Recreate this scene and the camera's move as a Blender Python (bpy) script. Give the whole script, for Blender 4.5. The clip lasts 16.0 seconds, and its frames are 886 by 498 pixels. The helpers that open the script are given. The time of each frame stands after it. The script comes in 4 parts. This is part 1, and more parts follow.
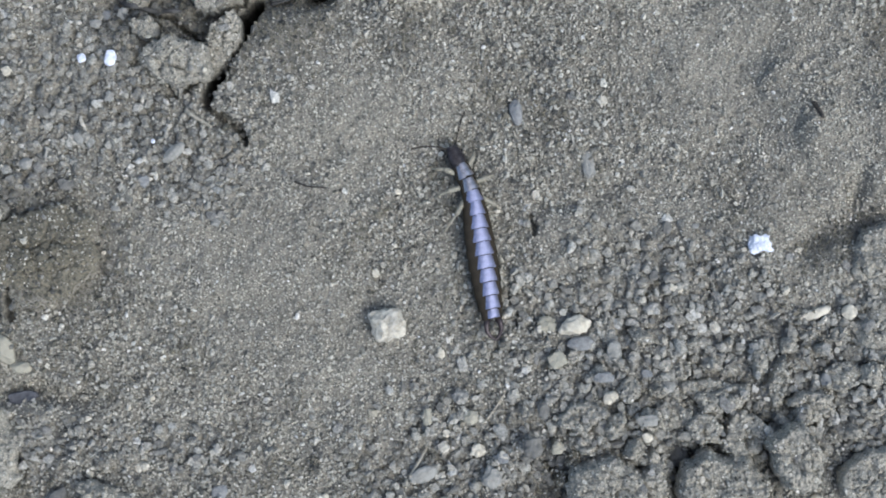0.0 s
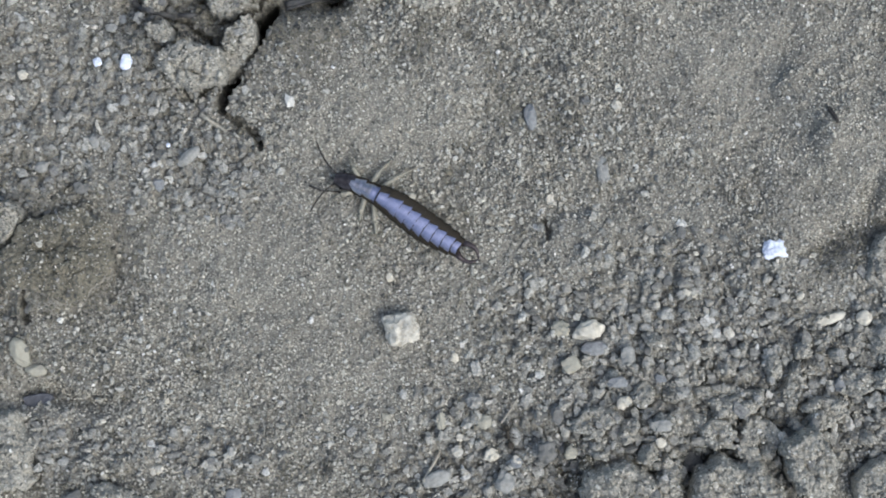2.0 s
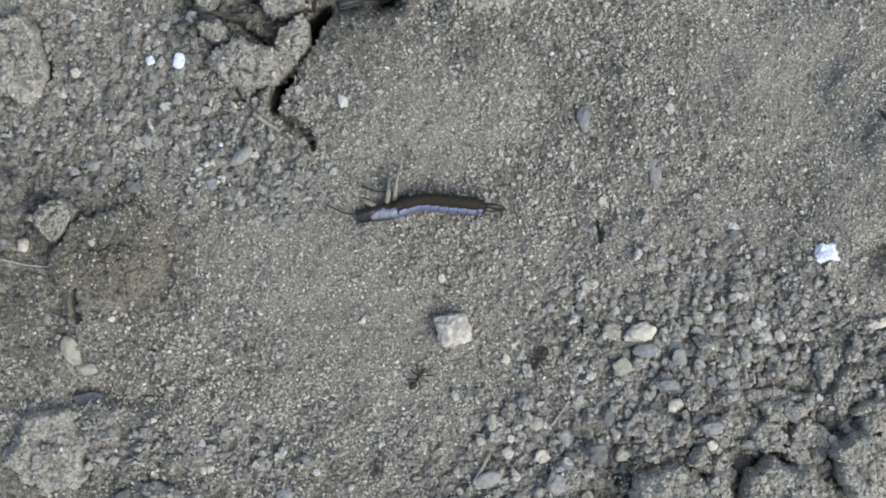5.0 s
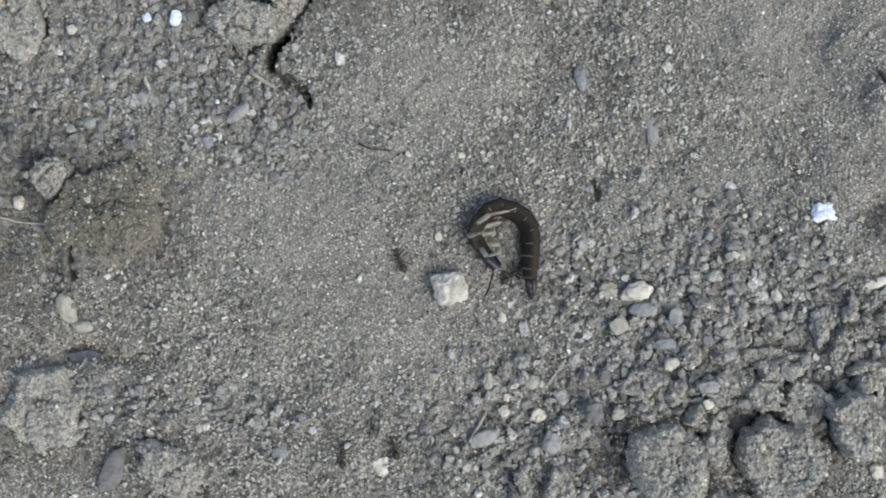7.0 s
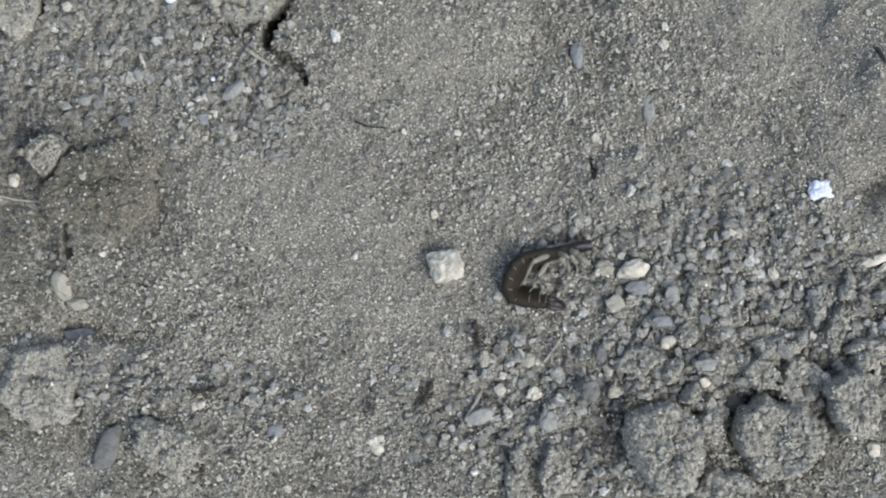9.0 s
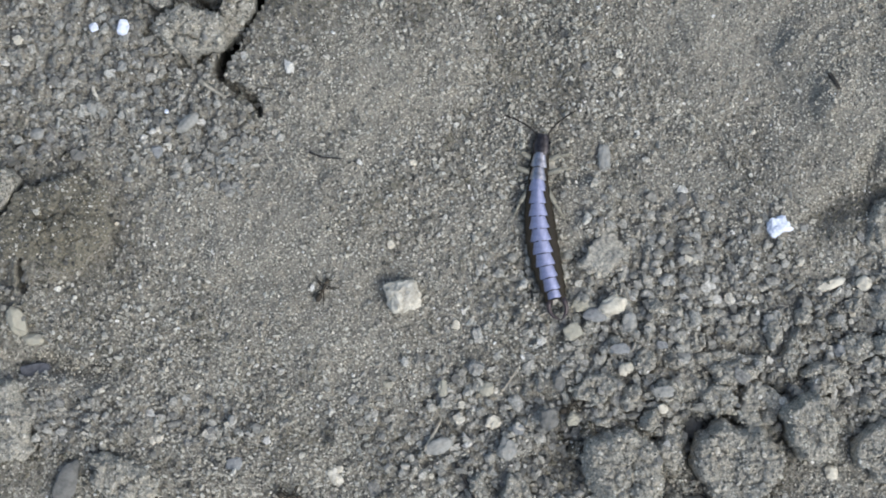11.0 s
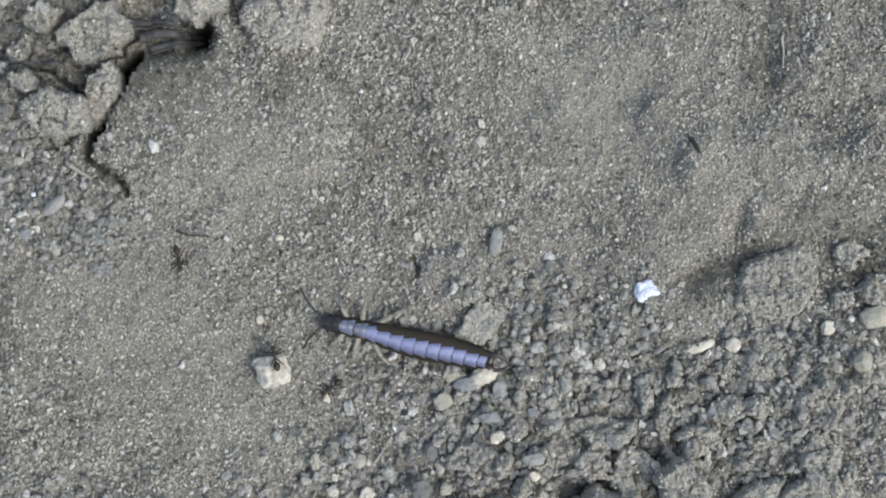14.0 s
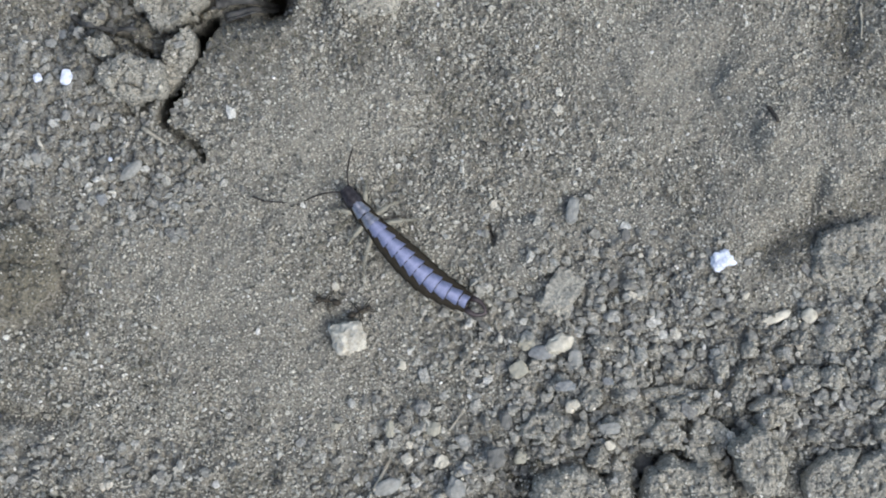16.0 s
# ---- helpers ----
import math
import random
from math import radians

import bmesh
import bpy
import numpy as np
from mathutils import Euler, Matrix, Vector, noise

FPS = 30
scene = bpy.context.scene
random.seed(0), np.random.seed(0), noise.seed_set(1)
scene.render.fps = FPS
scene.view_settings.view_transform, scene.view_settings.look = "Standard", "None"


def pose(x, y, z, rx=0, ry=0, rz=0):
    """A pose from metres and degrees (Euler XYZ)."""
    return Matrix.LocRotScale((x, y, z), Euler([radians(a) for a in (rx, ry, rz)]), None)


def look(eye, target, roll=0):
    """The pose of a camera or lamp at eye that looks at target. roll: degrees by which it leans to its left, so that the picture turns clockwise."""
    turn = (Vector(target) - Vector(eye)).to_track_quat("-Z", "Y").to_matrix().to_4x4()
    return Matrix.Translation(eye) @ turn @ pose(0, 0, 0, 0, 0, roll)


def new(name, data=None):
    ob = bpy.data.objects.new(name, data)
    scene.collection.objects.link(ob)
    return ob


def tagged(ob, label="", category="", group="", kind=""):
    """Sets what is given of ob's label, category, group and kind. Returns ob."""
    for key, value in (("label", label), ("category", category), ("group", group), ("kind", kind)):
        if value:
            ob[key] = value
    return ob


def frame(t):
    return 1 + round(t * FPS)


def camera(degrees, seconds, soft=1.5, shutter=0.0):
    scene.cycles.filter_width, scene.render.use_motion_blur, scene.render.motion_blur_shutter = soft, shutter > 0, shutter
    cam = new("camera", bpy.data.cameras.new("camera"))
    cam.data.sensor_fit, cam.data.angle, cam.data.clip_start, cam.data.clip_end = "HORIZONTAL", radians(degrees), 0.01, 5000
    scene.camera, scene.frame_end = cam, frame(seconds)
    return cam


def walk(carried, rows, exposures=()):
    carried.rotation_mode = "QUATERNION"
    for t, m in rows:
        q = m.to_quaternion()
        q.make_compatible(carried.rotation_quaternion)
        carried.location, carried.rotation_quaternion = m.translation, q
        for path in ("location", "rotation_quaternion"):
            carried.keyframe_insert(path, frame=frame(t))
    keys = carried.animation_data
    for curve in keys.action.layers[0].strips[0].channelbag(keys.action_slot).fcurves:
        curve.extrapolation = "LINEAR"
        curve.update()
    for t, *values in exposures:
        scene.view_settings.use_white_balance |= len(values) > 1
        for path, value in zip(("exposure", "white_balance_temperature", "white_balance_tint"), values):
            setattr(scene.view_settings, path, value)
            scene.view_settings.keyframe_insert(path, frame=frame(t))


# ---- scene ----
MM = 0.001
EXPOSURE, KELVIN, TINT = 0.67, 6330, 6
SKY, SUN, SUN_UP, SUN_TURN, SUN_WIDE = 0.13, 1.0, 56.0, 125.0, 34.0
cam = camera(30.0, 16.0, soft=1.8, shutter=0.35)
# seconds, place in millimetres, turn in degrees; the lens looks down on the soil from a hand's width
PATH = [
    (0.0, -0.00, -0.00, 146.30, 0.00, 0.00, 0.00),
    (0.5, 1.37, 0.56, 146.12, 0.03, 0.51, -0.07),
    (1.0, 1.85, 0.31, 146.21, 0.08, 0.61, -0.01),
    (1.5, 1.05, 0.96, 146.38, 0.17, 0.70, 0.08),
    (2.0, 0.47, 0.11, 146.45, 0.11, 0.67, 0.17),
    (2.5, -0.41, 1.11, 146.56, 0.06, 0.55, 0.25),
    (3.0, -1.21, 1.93, 146.62, -0.06, 0.60, 0.35),
    (3.5, -3.93, 1.02, 146.52, 0.09, 0.52, 0.42),
    (3.7, -4.12, 0.04, 146.60, 0.16, 0.59, 0.48),
    (5.8, -5.49, 1.13, 146.45, -0.05, 0.16, 0.57),
    (6.0, -5.00, 1.50, 146.62, -0.07, 0.31, 0.51),
    (6.5, -3.99, -1.13, 146.63, 0.08, 0.36, 0.68),
    (7.0, -5.33, -2.62, 146.31, -0.23, 0.07, 0.74),
    (7.5, -6.32, -3.32, 146.12, -0.43, -0.21, 0.62),
    (8.0, -6.36, -4.79, 145.95, -0.21, 0.13, 0.58),
    (8.5, -5.28, -5.08, 145.97, -0.12, 0.17, 0.61),
    (9.0, -4.69, -4.60, 146.00, -0.22, 0.17, 0.76),
    (9.2, -3.80, -2.86, 145.83, -0.24, 0.26, 0.68),
    (11.3, -4.16, -0.46, 145.82, -0.73, -1.22, -0.34),
    (11.5, -3.04, 0.13, 145.84, -0.77, -1.24, -0.72),
    (12.0, -0.19, 2.39, 146.07, -0.38, -1.35, -0.97),
    (12.5, 4.18, 2.17, 146.24, -0.09, -1.19, -1.37),
    (13.0, 7.57, 2.96, 146.66, 0.51, -1.04, -2.07),
    (13.5, 7.72, 4.32, 146.80, 0.58, -1.15, -2.00),
    (14.0, 9.72, 3.06, 146.70, 0.24, -0.26, -1.63),
    (14.5, 3.45, -1.51, 146.48, 0.18, -0.09, -1.06),
    (15.0, 3.49, -0.36, 146.43, 0.18, -0.01, -1.26),
    (15.5, 2.33, 0.06, 146.32, 0.23, -0.07, -1.20),
    (16.0, 3.50, 0.25, 146.47, 0.29, -0.04, -1.18),
]
walk(cam, [(t, pose(x * MM, y * MM, z * MM, rx, ry, rz)) for t, x, y, z, rx, ry, rz in PATH],
     exposures=[(0.0, EXPOSURE, KELVIN - 200, TINT), (2.0, EXPOSURE, KELVIN - 100, TINT), (3.7, EXPOSURE - 0.02, KELVIN, TINT), (7.0, EXPOSURE - 0.03, KELVIN - 50, TINT), (9.2, EXPOSURE - 0.01, KELVIN, TINT),
                (11.3, EXPOSURE, KELVIN, TINT), (13.5, EXPOSURE + 0.02, KELVIN, TINT), (16.0, EXPOSURE + 0.02, KELVIN - 20, TINT)])

# ---- light: open shade, a pale bright sky, soft light low from the far right ----
world = bpy.data.worlds.new("world")
scene.world = world
world.use_nodes = True
sky = world.node_tree.nodes.new("ShaderNodeTexSky")
sky.sky_type, sky.sun_disc = "NISHITA", False
sky.dust_density = 3.4
sky.sun_elevation, sky.sun_rotation = radians(SUN_UP), radians(SUN_TURN)
world.node_tree.nodes["Background"].inputs["Strength"].default_value = SKY
world.node_tree.links.new(sky.outputs["Color"], world.node_tree.nodes["Background"].inputs["Color"])
sun = new("sun", bpy.data.lights.new("sun", "SUN"))
sun.data.energy, sun.data.angle, sun.data.color = SUN, radians(SUN_WIDE), (0.86, 0.93, 1.0)
sun_from = Vector((math.sin(radians(SUN_TURN)) * math.cos(radians(SUN_UP)), math.cos(radians(SUN_TURN)) * math.cos(radians(SUN_UP)), math.sin(radians(SUN_UP))))
sun.matrix_world = look(sun_from * 2, (0, 0, 0))


# ---- materials ----
def material(name, rough=0.9, metal=0.0, spec=0.3):
    m = bpy.data.materials.new(name)
    m.use_nodes = True
    b = m.node_tree.nodes["Principled BSDF"]
    b.inputs["Roughness"].default_value = rough
    b.inputs["Metallic"].default_value = metal
    b.inputs["Specular IOR Level"].default_value = spec
    return m, m.node_tree.nodes, m.node_tree.links, b


def ramp(nodes, stops, mode="LINEAR"):
    r = nodes.new("ShaderNodeValToRGB")
    r.color_ramp.interpolation = mode
    for i, (place, colour) in enumerate(stops):
        e = r.color_ramp.elements[i] if i < 2 else r.color_ramp.elements.new(place)
        e.position, e.color = place, (*colour, 1)
    return r


def tex_noise(nodes, links, scale, detail=4.0, rough=0.6):
    """Noise in the thing's own space; scale is the number of features in a metre."""
    co = nodes.new("ShaderNodeTexCoord")
    n = nodes.new("ShaderNodeTexNoise")
    n.inputs["Scale"].default_value, n.inputs["Detail"].default_value, n.inputs["Roughness"].default_value = scale, detail, rough
    links.new(co.outputs["Object"], n.inputs["Vector"])
    return n


def mixed(nodes, links, a, b, fac, mode="MIX", amount=None):
    mx = nodes.new("ShaderNodeMix")
    mx.data_type, mx.blend_type = "RGBA", mode
    if fac is None:
        mx.inputs[0].default_value = amount
    else:
        links.new(fac, mx.inputs[0])
    links.new(a, mx.inputs[6])
    links.new(b, mx.inputs[7])
    return mx.outputs[2]


def bump(nodes, links, b, height, distance, strength=1.0):
    n = nodes.new("ShaderNodeBump")
    n.inputs["Distance"].default_value, n.inputs["Strength"].default_value = distance, strength
    links.new(height, n.inputs["Height"])
    links.new(n.outputs["Normal"], b.inputs["Normal"])


def soil_material(name, tint):
    """Dry sandy loam: warm grey dust, tan patches, dark and pale mineral specks."""
    m, nodes, links, b = material(name, 0.95, 0, 0.2)
    wide = tex_noise(nodes, links, 90, 5)
    r1 = ramp(nodes, [(0.3, tuple(0.85 * c for c in tint)), (0.7, tuple(1.1 * c for c in tint))])
    links.new(wide.outputs["Fac"], r1.inputs["Fac"])
    fine = tex_noise(nodes, links, 3200, 3, 0.7)
    r2 = ramp(nodes, [(0.3, (0.34, 0.33, 0.32)), (0.5, (0.95, 0.95, 0.95)), (0.72, (1.5, 1.46, 1.38))])
    links.new(fine.outputs["Fac"], r2.inputs["Fac"])
    links.new(mixed(nodes, links, r1.outputs["Color"], r2.outputs["Color"], None, "MULTIPLY", 0.85), b.inputs["Base Color"])
    rough = tex_noise(nodes, links, 2600, 5, 0.75)
    bump(nodes, links, b, rough.outputs["Fac"], 0.00012)
    return m


def grain_material(name, stops, speck=6000, rough=0.75, spec=0.4, islands=True):
    """Mineral grains: each takes its colour from a spread of quartz, tan, slate and rust tones."""
    m, nodes, links, b = material(name, rough, 0, spec)
    if islands:
        pick = nodes.new("ShaderNodeNewGeometry").outputs["Random Per Island"]
    else:
        pick = nodes.new("ShaderNodeObjectInfo").outputs["Random"]
    r = ramp(nodes, stops)
    links.new(pick, r.inputs["Fac"])
    n = tex_noise(nodes, links, speck, 4, 0.7)
    r2 = ramp(nodes, [(0.34, (0.5, 0.49, 0.47)), (0.66, (1.36, 1.35, 1.32))])
    links.new(n.outputs["Fac"], r2.inputs["Fac"])
    each = mixed(nodes, links, r.outputs["Color"], r2.outputs["Color"], None, "MULTIPLY", 0.8)
    wide = tex_noise(nodes, links, 260, 4)
    r3 = ramp(nodes, [(0.3, (0.87, 0.87, 0.87)), (0.7, (1.1, 1.1, 1.08))])
    links.new(wide.outputs["Fac"], r3.inputs["Fac"])
    links.new(mixed(nodes, links, each, r3.outputs["Color"], None, "MULTIPLY", 1.0), b.inputs["Base Color"])
    bump(nodes, links, b, n.outputs["Fac"], 0.00012, 0.8)
    return m


def stone_material(name, low, high, speck=2500, rough=0.7, spec=0.4, relief=0.0001):
    m, nodes, links, b = material(name, rough, 0, spec)
    n = tex_noise(nodes, links, speck, 5, 0.65)
    r = ramp(nodes, [(0.32, low), (0.62, high)])
    links.new(n.outputs["Fac"], r.inputs["Fac"])
    links.new(r.outputs["Color"], b.inputs["Base Color"])
    bump(nodes, links, b, n.outputs["Fac"], relief)
    return m


SOIL = soil_material("dry_soil", (0.25, 0.232, 0.194))
# clod soil with shade put into its colour
SHADE_CLOD = soil_material("shade_clod_soil", (0.18, 0.163, 0.124))
CLOD = soil_material("clod_soil", (0.36, 0.337, 0.283))
SAND = grain_material("sand_grains", [(0.0, (0.06, 0.057, 0.05)), (0.09, (0.15, 0.143, 0.124)), (0.3, (0.28, 0.265, 0.227)), (0.8, (0.45, 0.425, 0.364)), (0.985, (0.58, 0.553, 0.483)), (1.0, (0.75, 0.73, 0.7))])
PALE_SAND = grain_material("pale_crust_grains", [(0.0, (0.08, 0.076, 0.068)), (0.07, (0.19, 0.18, 0.154)), (0.22, (0.35, 0.329, 0.28)), (0.85, (0.51, 0.481, 0.411)), (0.98, (0.64, 0.61, 0.533)), (1.0, (0.78, 0.76, 0.73))])
# darker grains: random patches, and shade of hollows painted as colour
DARK_SAND = grain_material("dark_grains", [(0.0, (0.04, 0.039, 0.036)), (0.06, (0.1, 0.096, 0.085)), (0.25, (0.14, 0.129, 0.1)), (0.88, (0.21, 0.192, 0.148)), (0.99, (0.28, 0.266, 0.233)), (1.0, (0.5, 0.48, 0.45))])
GRAVEL = grain_material("gravel_grains", [(0.0, (0.17, 0.165, 0.152)), (0.2, (0.24, 0.231, 0.208)), (0.6, (0.32, 0.308, 0.276)), (0.95, (0.4, 0.384, 0.342)), (1.0, (0.62, 0.6, 0.56))], 4000, 0.92, 0.1)
# gravel darkened in its colour to stand for shade
SHADE_GRAVEL = grain_material("shade_gravel", [(0.0, (0.09, 0.088, 0.082)), (0.3, (0.13, 0.126, 0.116)), (0.9, (0.21, 0.203, 0.185)), (1.0, (0.36, 0.35, 0.33))], 4000, 0.85, 0.2)
PEBBLE = grain_material("pebbles", [(0.0, (0.19, 0.186, 0.175)), (0.3, (0.26, 0.252, 0.235)), (0.7, (0.33, 0.318, 0.29)), (0.97, (0.4, 0.386, 0.35)), (1.0, (0.5, 0.48, 0.44))], 3000, 0.85, 0.15, islands=False)
WHITE_STONE = stone_material("white_stone", (0.30, 0.268, 0.21), (0.6, 0.555, 0.46), 1400)
PALE_STONE = stone_material("pale_stone", (0.42, 0.375, 0.29), (0.64, 0.585, 0.47), 1500, 0.55)
QUARTZ = stone_material("quartz", (0.46, 0.49, 0.58), (0.8, 0.82, 0.88), 1800, 0.35, 0.5)
BLUE_STONE = stone_material("blue_slate", (0.17, 0.17, 0.165), (0.27, 0.27, 0.262), 2200, 0.75, 0.2)
BEIGE_STONE = stone_material("beige_stone", (0.30, 0.275, 0.21), (0.38, 0.35, 0.27), 1600, 0.6)
GREY_STONE = stone_material("grey_stone", (0.11, 0.106, 0.096), (0.19, 0.183, 0.165), 1500, 0.8, 0.15)
LIGHT_GREY = stone_material("light_grey_stone", (0.2, 0.194, 0.174), (0.33, 0.319, 0.285), 1700, 0.75, 0.2)
DARK_SLATE = stone_material("dark_slate", (0.06, 0.06, 0.066), (0.12, 0.12, 0.13), 1500, 0.7, 0.2)
STRAW = stone_material("dry_straw", (0.28, 0.25, 0.19), (0.42, 0.38, 0.3), 1800, 0.7)
DARK_TWIG = stone_material("dark_twig", (0.018, 0.015, 0.013), (0.05, 0.042, 0.035), 2500, 0.7)
WOOD = stone_material("rotten_wood", (0.04, 0.038, 0.036), (0.11, 0.106, 0.1), 900, 0.9)


def cuticle_material(name, colour, metal, rough, low=0.75, spec=0.3):
    m, nodes, links, b = material(name, rough, metal, spec)
    n = tex_noise(nodes, links, 2400, 3)
    r = ramp(nodes, [(0.3, tuple(low * c for c in colour)), (0.7, colour)])
    links.new(n.outputs["Fac"], r.inputs["Fac"])
    links.new(r.outputs["Color"], b.inputs["Base Color"])
    bump(nodes, links, b, n.outputs["Fac"], 0.00006, 0.6)
    return m


# black cuticle with the sky's bluish reflection put into its metal colour
BACK = cuticle_material("sheen_tinted_cuticle", (0.36, 0.37, 0.52), 0.9, 0.56, 0.72)
NECK = cuticle_material("greyish_neck_plates", (0.47, 0.46, 0.5), 0.9, 0.3, 0.45)
BELLY = cuticle_material("brown_belly", (0.036, 0.029, 0.02), 0.0, 0.6, spec=0.14)
PALE_RIM = cuticle_material("pale_membrane", (0.20, 0.16, 0.11), 0.0, 0.5)
LEG = cuticle_material("yellow_brown_leg", (0.31, 0.285, 0.22), 0.0, 0.45, 0.6)
HEAD = cuticle_material("dark_brown_head", (0.075, 0.066, 0.068), 0.6, 0.3, 0.3)
PINCER = cuticle_material("dark_pincer", (0.07, 0.055, 0.055), 0.4, 0.28)
ANTENNA = cuticle_material("dark_antenna", (0.035, 0.028, 0.022), 0.0, 0.45)
EYE = cuticle_material("black_eye", (0.008, 0.008, 0.009), 0.0, 0.15)


# ---- noise for shapes ----
def hashed(i, j, seed):
    h = (i.astype(np.int64) * 374761393 + j.astype(np.int64) * 668265263 + seed * 974634777) & 0xFFFFFFFF
    h = ((h ^ (h >> 13)) * 1274126177) & 0xFFFFFFFF
    return ((h ^ (h >> 16)) & 0xFFFF) / 65535.0


def value_noise(x, y, seed=0):
    i, j = np.floor(x), np.floor(y)
    u, v = x - i, y - j
    u, v = u * u * (3 - 2 * u), v * v * (3 - 2 * v)
    i, j = i.astype(np.int64), j.astype(np.int64)
    a = hashed(i, j, seed) * (1 - u) + hashed(i + 1, j, seed) * u
    b = hashed(i, j + 1, seed) * (1 - u) + hashed(i + 1, j + 1, seed) * u
    return (a * (1 - v) + b * v) * 2 - 1


def fbm(x, y, size, octaves=4, seed=0, gain=0.5):
    out, amp = np.zeros_like(np.asarray(x, float)), 1.0
    for k in range(octaves):
        out += amp * value_noise(x / size + 17.3 * k, y / size - 9.1 * k, seed + k)
        size, amp = size * 0.5, amp * gain
    return out


def crumbs_at(x, y, size, seed, tight=0.16):
    """Packed angular crumbs of about that size: each cell has its own height and tilt, with a narrow crevice round it."""
    x, y = np.asarray(x, float), np.asarray(y, float)
    gi, gj = np.floor(x / size).astype(np.int64), np.floor(y / size).astype(np.int64)
    d1, d2, top = np.full(x.shape, 9e9), np.full(x.shape, 9e9), np.zeros(x.shape)
    for di in (-1, 0, 1):
        for dj in (-1, 0, 1):
            ci, cj = gi + di, gj + dj
            dx = x / size - (ci + 0.1 + 0.8 * hashed(ci, cj, seed))
            dy = y / size - (cj + 0.1 + 0.8 * hashed(ci, cj, seed + 1))
            d = np.hypot(dx, dy * (0.8 + 0.5 * hashed(ci, cj, seed + 2)))
            h = 0.5 * hashed(ci, cj, seed + 3) + 0.7 * ((hashed(ci, cj, seed + 4) - 0.5) * dx + (hashed(ci, cj, seed + 5) - 0.5) * dy)
            near = d < d1
            d2 = np.where(near, d1, np.minimum(d2, d))
            d1, top = np.where(near, d, d1), np.where(near, h, top)
    return size * (top - 0.3 * np.exp(-((d2 - d1) / tight) ** 2) - 0.2 * d1 * d1)


def smooth(a, b, x):
    q = np.clip((x - a) / (b - a), 0, 1)
    return q * q * (3 - 2 * q)


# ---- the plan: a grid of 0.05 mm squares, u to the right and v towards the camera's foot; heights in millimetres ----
def U(u):
    return (u - 784) * 0.05


def V(v):
    return (441 - v) * 0.05


# low swells and slabs of the crust: u, v, half widths, turn, height, softness of the edge
SWELLS = [
    (640, 130, 250, 160, -10, 0.9, 0.5), (700, -60, 110, 65, 5, 1.1, 0.25), (80, 470, 85, 75, 20, 1.2, 0.25),
    (480, 480, 330, 190, -30, 0.5, 0.9), (1330, 110, 230, 190, 10, 0.8, 0.7), (1560, 250, 200, 110, -15, 1.5, 0.45),
    (1000, 420, 66, 62, 0, 0.7, 0.25), (-30, 790, 110, 75, -20, 0.9, 0.5), (210, 895, 85, 45, -20, 1.0, 0.5),
    (1640, 620, 150, 160, 0, 0.9, 0.7), (1690, 60, 110, 90, 20, 0.9, 0.6), (1378, 150, 44, 36, 15, 0.6, 0.4), (1770, 215, 60, 44, -10, 1.2, 0.35), (1430, 235, 40, 26, 30, 0.5, 0.4),
]
# hollows: u, v, half widths, turn, depth
HOLLOWS = [
    (1492, 405, 95, 42, 25, 1.7), (1516, 335, 24, 26, 0, 1.7), (1572, 55, 26, 70, 4, 0.7), (1640, 300, 90, 26, 20, 0.7), (160, 60, 230, 170, 0, 0.9), (250, -20, 120, 55, 0, 2.0), (480, -85, 50, 40, 10, 3.2), (640, -60, 22, 60, 10, 2.5), (-44, 124, 14, 18, 0, 2.5), (345, 45, 60, 20, -15, 1.6), (566, -34, 22, 34, 0, 9.0), (500, -14, 72, 34, 4, 2.4), (1200, 835, 16, 60, 12, 1.6), (1225, 798, 50, 24, 0, 1.7), (985, 855, 42, 64, 15, 2.0), (1350, 755, 18, 22, 0, 1.5),
    (20, 400, 50, 20, -40, 0.7), (110, 700, 80, 20, -8, 1.8), (1060, 345, 40, 22, 30, 0.3), (-14, 520, 20, 60, 5, 0.9),
    (-75, 380, 45, 50, 0, 1.2), (20, 690, 55, 28, 0, 1.6), (760, 800, 60, 25, 0, 0.7), (1330, 650, 130, 50, -15, 0.3), (945, 395, 12, 36, 5, 0.25),
    (650, 548, 24, 26, 10, 0.5), (1480, 690, 80, 60, 0, 0.5),
]
# the crack beside the slab: u, v, half width, depth
CRACKS = [
    [(458, 4, 14, 3.5), (436, 28, 11, 4.0), (424, 54, 10, 4.5), (415, 84, 13, 4.5), (394, 112, 16, 4.5), (376, 142, 15, 3.2), (363, 180, 11, 2.0), (376, 198, 7, 0.9), (412, 206, 7, 1.1), (433, 226, 9, 1.4), (440, 246, 6, 0.7)],
    [(390, 62, 6, 2.2), (372, 92, 6, 2.4), (368, 130, 6, 2.0)],
    [(215, 0, 5, 0.8), (268, 18, 5, 1.0), (330, 52, 5, 1.2), (370, 66, 5, 1.2)],
    [(-30, 405, 6, 0.7), (-14, 431, 6, 1.1), (-4, 476, 6, 1.2), (16, 506, 6, 1.2), (22, 540, 6, 0.9), (20, 562, 5, 0.5)],
    [(940, 380, 5, 0.5), (948, 420, 5, 0.4)],
]


def turned(x, y, u, v, ru, rv, turn):
    c, s = math.cos(radians(turn)), math.sin(radians(turn))
    dx, dy = x - U(u), y - V(v)
    return (c * dx + s * dy) / (ru * 0.05), (-s * dx + c * dy) / (rv * 0.05)


